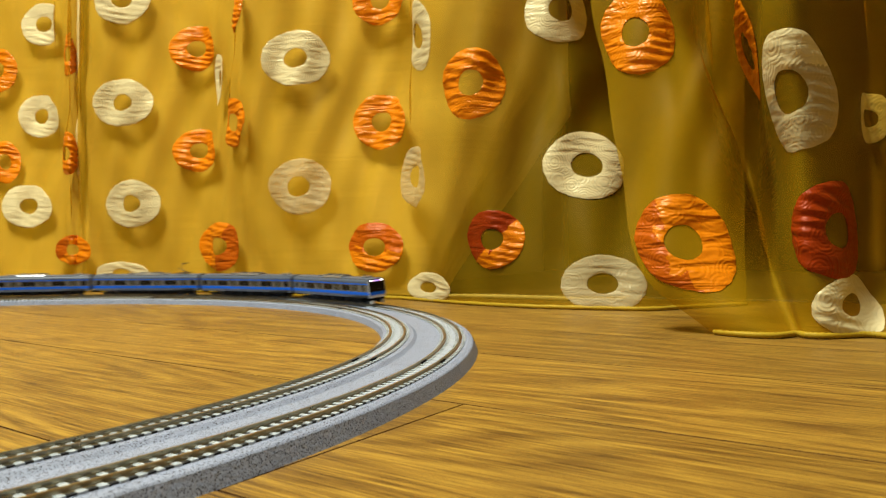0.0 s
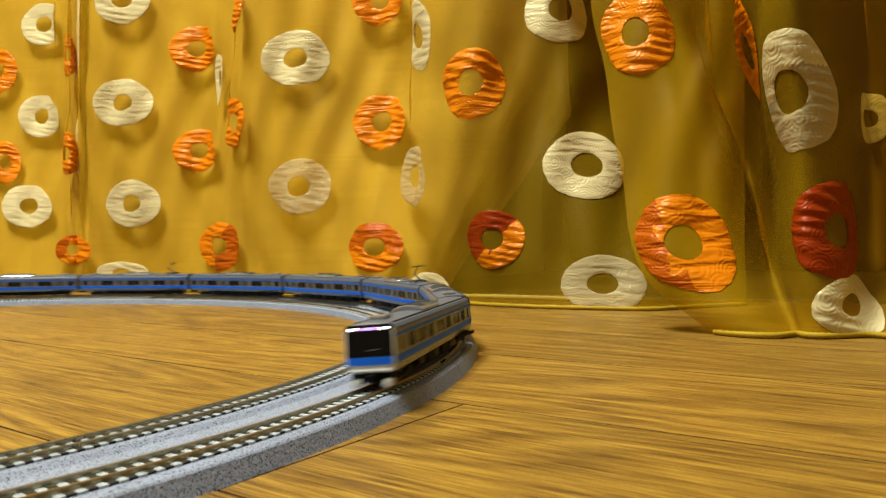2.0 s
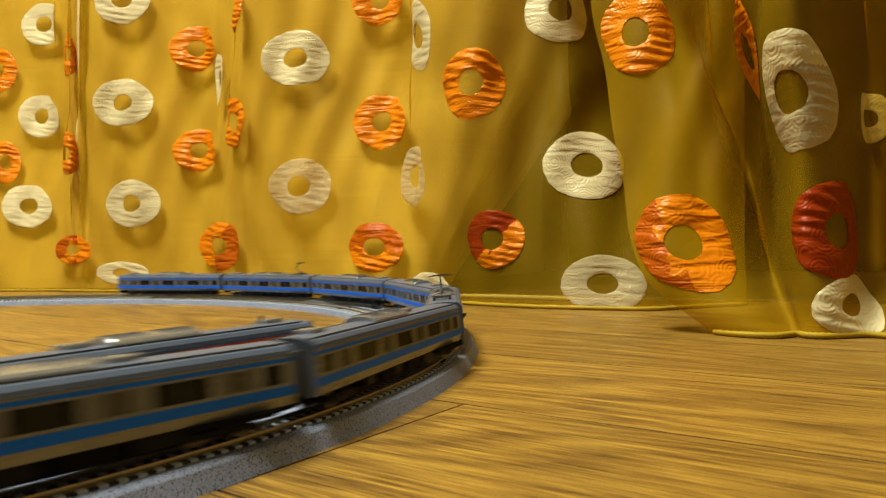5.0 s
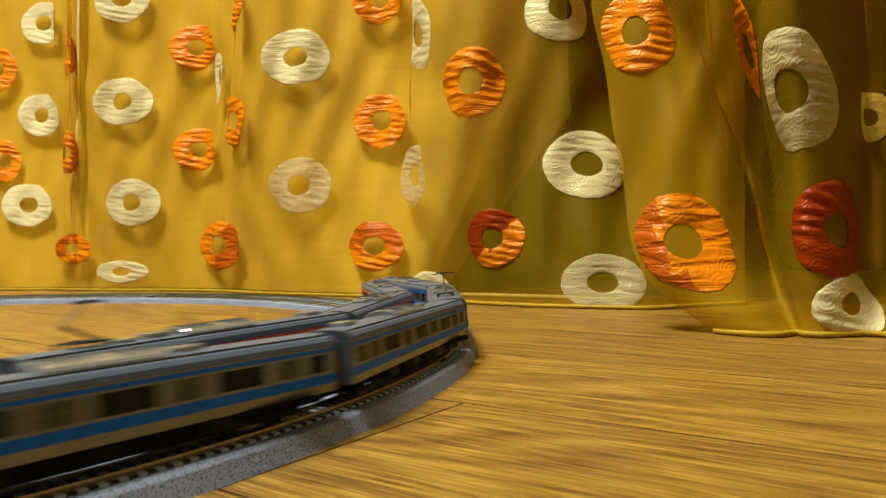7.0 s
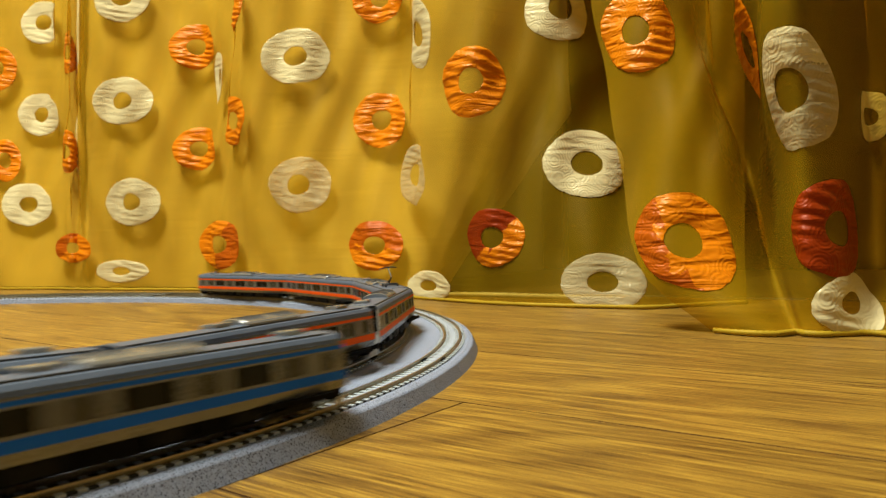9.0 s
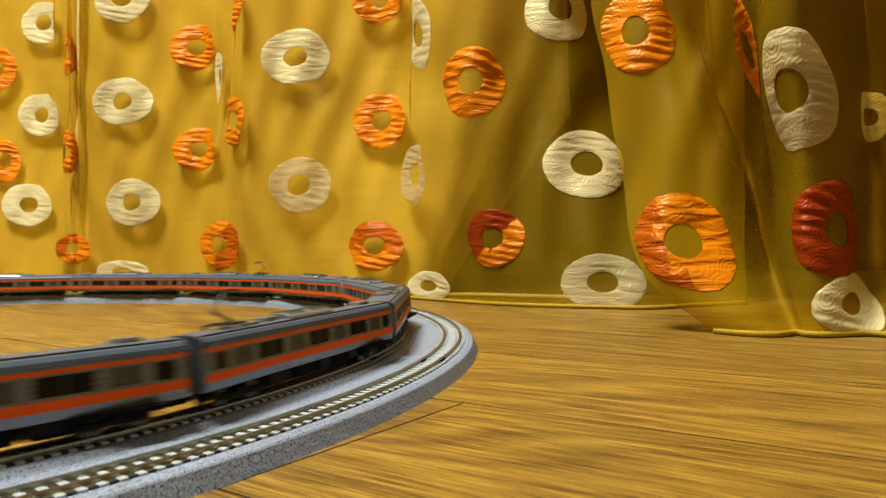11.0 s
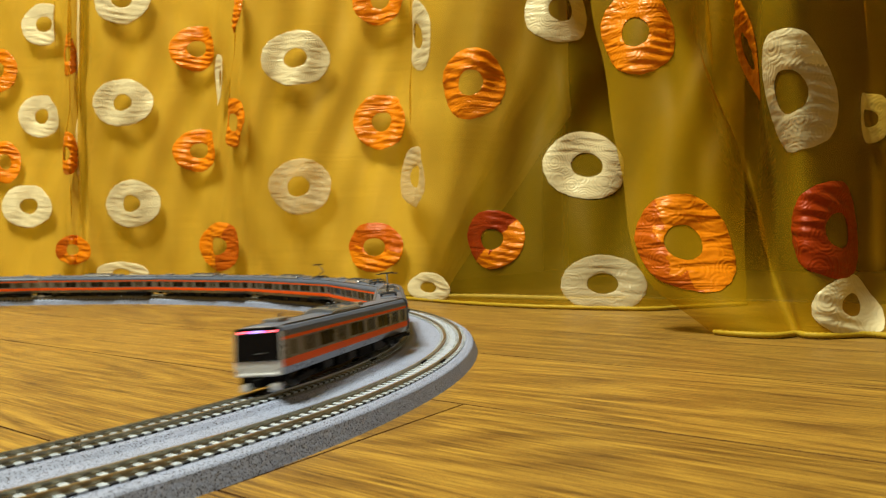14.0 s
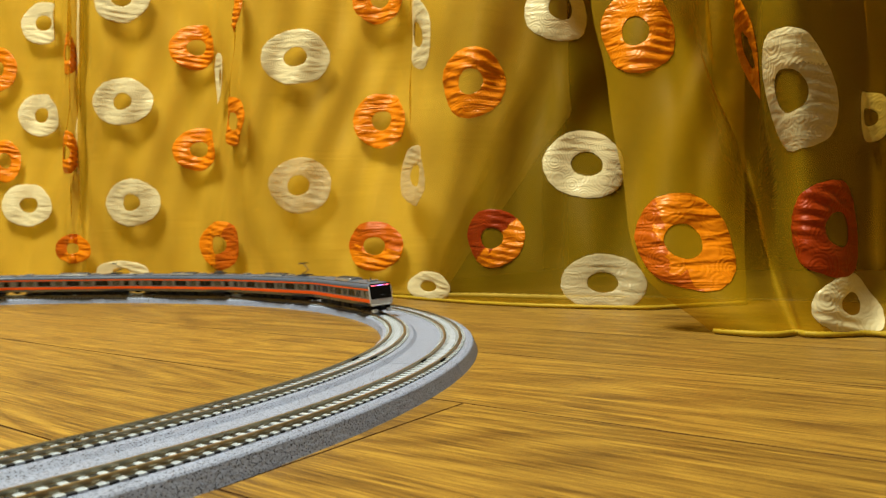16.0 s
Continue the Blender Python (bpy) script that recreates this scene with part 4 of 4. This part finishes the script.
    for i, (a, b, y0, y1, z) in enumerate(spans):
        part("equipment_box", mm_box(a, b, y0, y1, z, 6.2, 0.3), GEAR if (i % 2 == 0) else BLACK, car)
    # beam added to close the see-through gaps, so the underside stays black
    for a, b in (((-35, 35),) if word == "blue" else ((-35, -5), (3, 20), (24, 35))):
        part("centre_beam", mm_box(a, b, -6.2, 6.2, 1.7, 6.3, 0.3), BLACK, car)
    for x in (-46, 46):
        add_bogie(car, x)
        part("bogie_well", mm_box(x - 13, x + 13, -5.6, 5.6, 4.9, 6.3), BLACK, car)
    if cab:
        add_cab(car, stripe_mat, front_band, tail)
    return car


def add_cab(car, stripe_mat, front_band, tail):
    """The driver's end: white hood, black windscreen mask, lamps, lit sign, bumper skirt and coupler."""
    base = SECTION[:-1]
    full = [(y, z) for y, z in base] + [(0.0, 24.2)] + [(-y, z) for y, z in base[::-1]]
    rings = []
    for x, k, rake in ((61.4, 1.0, 0.0), (64.0, 0.995, 0.3), (66.3, 0.98, 1.2), (66.9, 0.945, 1.5)):
        ring = []
        for y, z in full:
            lean = max(0.0, (z - 12) / 12)
            ring.append(((x - rake * lean) * MM, y * k * MM, (15 + (z - 15) * (0.5 + 0.5 * k) if k < 1 else z) * MM))
        rings.append(ring)
    bm = loft(rings)
    for f in bm.faces:
        mid = f.calc_center_median()
        f.material_index = 2 if mid.z > 20.6 * MM and f.normal.z > 0.25 else (1 if mid.x < 65.4 * MM and abs(f.normal.y) > 0.6 else 0)
    part("cab_hood", bm, [WHITE, STEEL, ROOF], car, "cab hood with white rim and grey roof edge")
    for sign in (-1, 1):
        for z0, z1 in ((9.1, 11.8), (18.5, 19.6)):
            line = [[((x - r * max(0.0, (z - 12) / 12)) * MM, sign * (side_y(z) * k + o) * MM, (15 + (z - 15) * (0.5 + 0.5 * k)) * MM) for z, o in ((z0, -0.3), (z0, 0.1), (z1, 0.1), (z1, -0.3))]
                    for x, k, r in ((61.4, 1.0, 0.0), (64.0, 0.995, 0.3), (66.25, 0.981, 1.18))]
            part("corner_stripe", loft(line), stripe_mat, car)
    def face(z):
        return 66.95 - 1.5 * max(0.0, (z - 12) / 12)
    def slab(name, y0, y1, z0, z1, out, material, label="", bevel=0.1):
        bm = mm_box(-0.3, out, y0, y1, z0, z1, bevel)
        for v in bm.verts:
            v.co.x += face(v.co.z / MM) * MM
        return part(name, bm, material, car, label)
    slab("windscreen", -8.75, 8.75, 11.7, 23.35, 0.2, CABGLASS, "black glass windscreen mask", 0.4)
    if front_band:
        slab("front_band", -8.6, 8.6, 8.9, 11.75, 0.22, front_band, "bright blue front band")
    for sign in (-1, 1):
        slab("headlight", *sorted((sign * 4.4, sign * 7.4)), 21.5, 22.2, 0.32, {"tail": TAILLIGHT, "head": HEADLIGHT, "off": CLEAR}[tail], {"tail": "lit red tail lamp", "head": "lit white headlight", "off": "unlit clear headlight"}[tail])
        slab("grab_rail", *sorted((sign * 7.2, sign * 7.45)), 7.9, 8.9, 0.5, AIRCON)
    for i in range(6):
        y = -3.6 + i * 1.2
        slab("sign_segment", y, y + 1.05, 21.4, 22.3, 0.28, CLEAR if tail == "off" else (SIGN_PINK if i in (0, 5) else SIGN_WHITE))
    slab("wiper", -0.4, 3.2, 14.2, 14.5, 0.45, LOUVRE)
    part("bumper", mm_box(63, 67.5, -8.5, 8.5, 6.4, 7.5, 0.4), WHITE, car)
    part("buffer_beam", mm_box(61, 66.4, -7.6, 7.6, 2.6, 6.3, 0.3), BLACK, car)
    for sign in (-1, 1):
        part("skirt", mm_box(63.5, 67.2, *sorted((sign * 3.8, sign * 7.8)), 1.0, 4.0, 0.8), WHITE, car, "white snow-plough skirt")
    part("coupler", mm_box(62, 69.2, -1.5, 1.5, 2.6, 5.6, 0.4), BLACK, car)
    part("antenna", mm_box(48, 49, -0.3, 0.3, 24.0, 27.0), LOUVRE, car)


def build_train(stripe_mat, word, front_band, cab_cars, panto_cars, tails):
    """Ten cars; cab_cars maps a car's number to 1 (cab ahead) or -1 (cab behind)."""
    plain = build_car(stripe_mat, word)
    cabs, lifted = {}, {}
    cars, used = [], set()
    for k in range(10):
        if k in cab_cars:
            lit = tails.get(k, "off")
            if lit not in cabs:
                cabs[lit] = build_car(stripe_mat, word, cab=True, tail=lit, front_band=front_band)
            model = cabs[lit]
        else:
            model = plain
            if k in panto_cars:
                state = panto_cars[k]
                if state not in lifted:
                    lifted[state] = build_car(stripe_mat, word, panto=state)
                model = lifted[state]
        if model.name in used:
            car = copy_thing(model, Matrix.Identity(4))
        else:
            car = model
            used.add(model.name)
        cars.append((car, cab_cars.get(k, 1)))
    return cars


def car_pose(radius, s, facing):
    """facing 1: the car's front looks along growing s."""
    a, _ = on_oval(radius, s + 0.052)
    b, _ = on_oval(radius, s - 0.052)
    mid = (a + b) / 2
    heading = math.atan2((a - b).y, (a - b).x)
    _, h1 = on_oval(radius, s + 0.052)
    _, h0 = on_oval(radius, s - 0.052)
    bend = (h1 - h0 + math.pi) % (2 * math.pi) - math.pi
    lean = min(1.0, bend / 0.22) * radians(4.5)
    m = Matrix.Translation((mid.x, mid.y, RAIL_TOP)) @ Matrix.Rotation(heading, 4, "Z") @ Matrix.Rotation(-lean, 4, "X")
    if facing < 0:
        m = m @ Matrix.Rotation(math.pi, 4, "Z")
    return m, bend


BLUE_LAG = ((0.0, 0.0), (4.2, 0.0005), (6.3, 0.003), (7.2, 0.005), (8.0, 0.0015), (8.6, -0.001), (9.2, -0.007), (16.0, -0.007))


def blue_front(t):
    return 0.2364 - 0.20127 * t + float(np.interp(t, [a for a, _ in BLUE_LAG], [b for _, b in BLUE_LAG]))


ORANGE_LAG = ((0.0, 0.0), (12.5, 0.0), (13.5, -0.002), (14.0, -0.004), (15.0, -0.004), (16.0, -0.001))


def orange_front(t):
    return 0.8899 + 0.14827 * (t - 12.0) + float(np.interp(t, [a for a, _ in ORANGE_LAG], [b for _, b in ORANGE_LAG]))


TRAINS = []


def build_trains():
    blue = build_train(BLUE, "blue", BLUE, {0: 1, 9: -1}, {2: (1, True), 5: (1, True), 8: (1, True)}, {0: "head", 9: "tail"})
    orange = build_train(ORANGE, "orange", None, {0: 1, 3: -1, 4: 1, 9: -1}, {2: (-1, True), 6: (-1, True), 7: (-1, False), 8: (-1, True)}, {0: "head", 9: "tail"})
    TRAINS.append((blue, R_OUT, blue_front, -1, 0.1392))
    TRAINS.append((orange, R_IN, orange_front, 1, 0.1357))


build_room()
build_ceiling_lamp()
build_track()
build_curtain(MAIN, SHEER, "gold sheer curtain with cream and orange rings, hem on the floor", MAIN_WHITE, MAIN_ORANGE)
build_lining(MAIN, 268)
build_curtain(SIDE, DOUBLE_SHEER, "gold sheer curtain panel, its edge draped forward onto the floor", SIDE_WHITE, SIDE_ORANGE)
build_cord()
build_trains()
build_floor()


def motions():
    times = [i * 0.2 for i in range(81)]
    for cars, radius, front, way, pitch in TRAINS:
        for k, (car, facing) in enumerate(cars):
            bogies = [o for o in car.children if o.name.startswith("bogie")]
            rows, turns = [], []
            for t in times:
                s = front(t) - way * (0.067 + pitch * k)
                m, bend = car_pose(radius, s, way * facing)
                rows.append((t, m))
                turns.append((t, bend))
            walk(car, rows)
            for bogie in bogies:
                x = bogie.location.x
                walk(bogie, [(t, pose(x, 0, 0, 0, 0, math.degrees(b) / 2 * (1 if x > 0 else -1))) for t, b in turns])


motions()
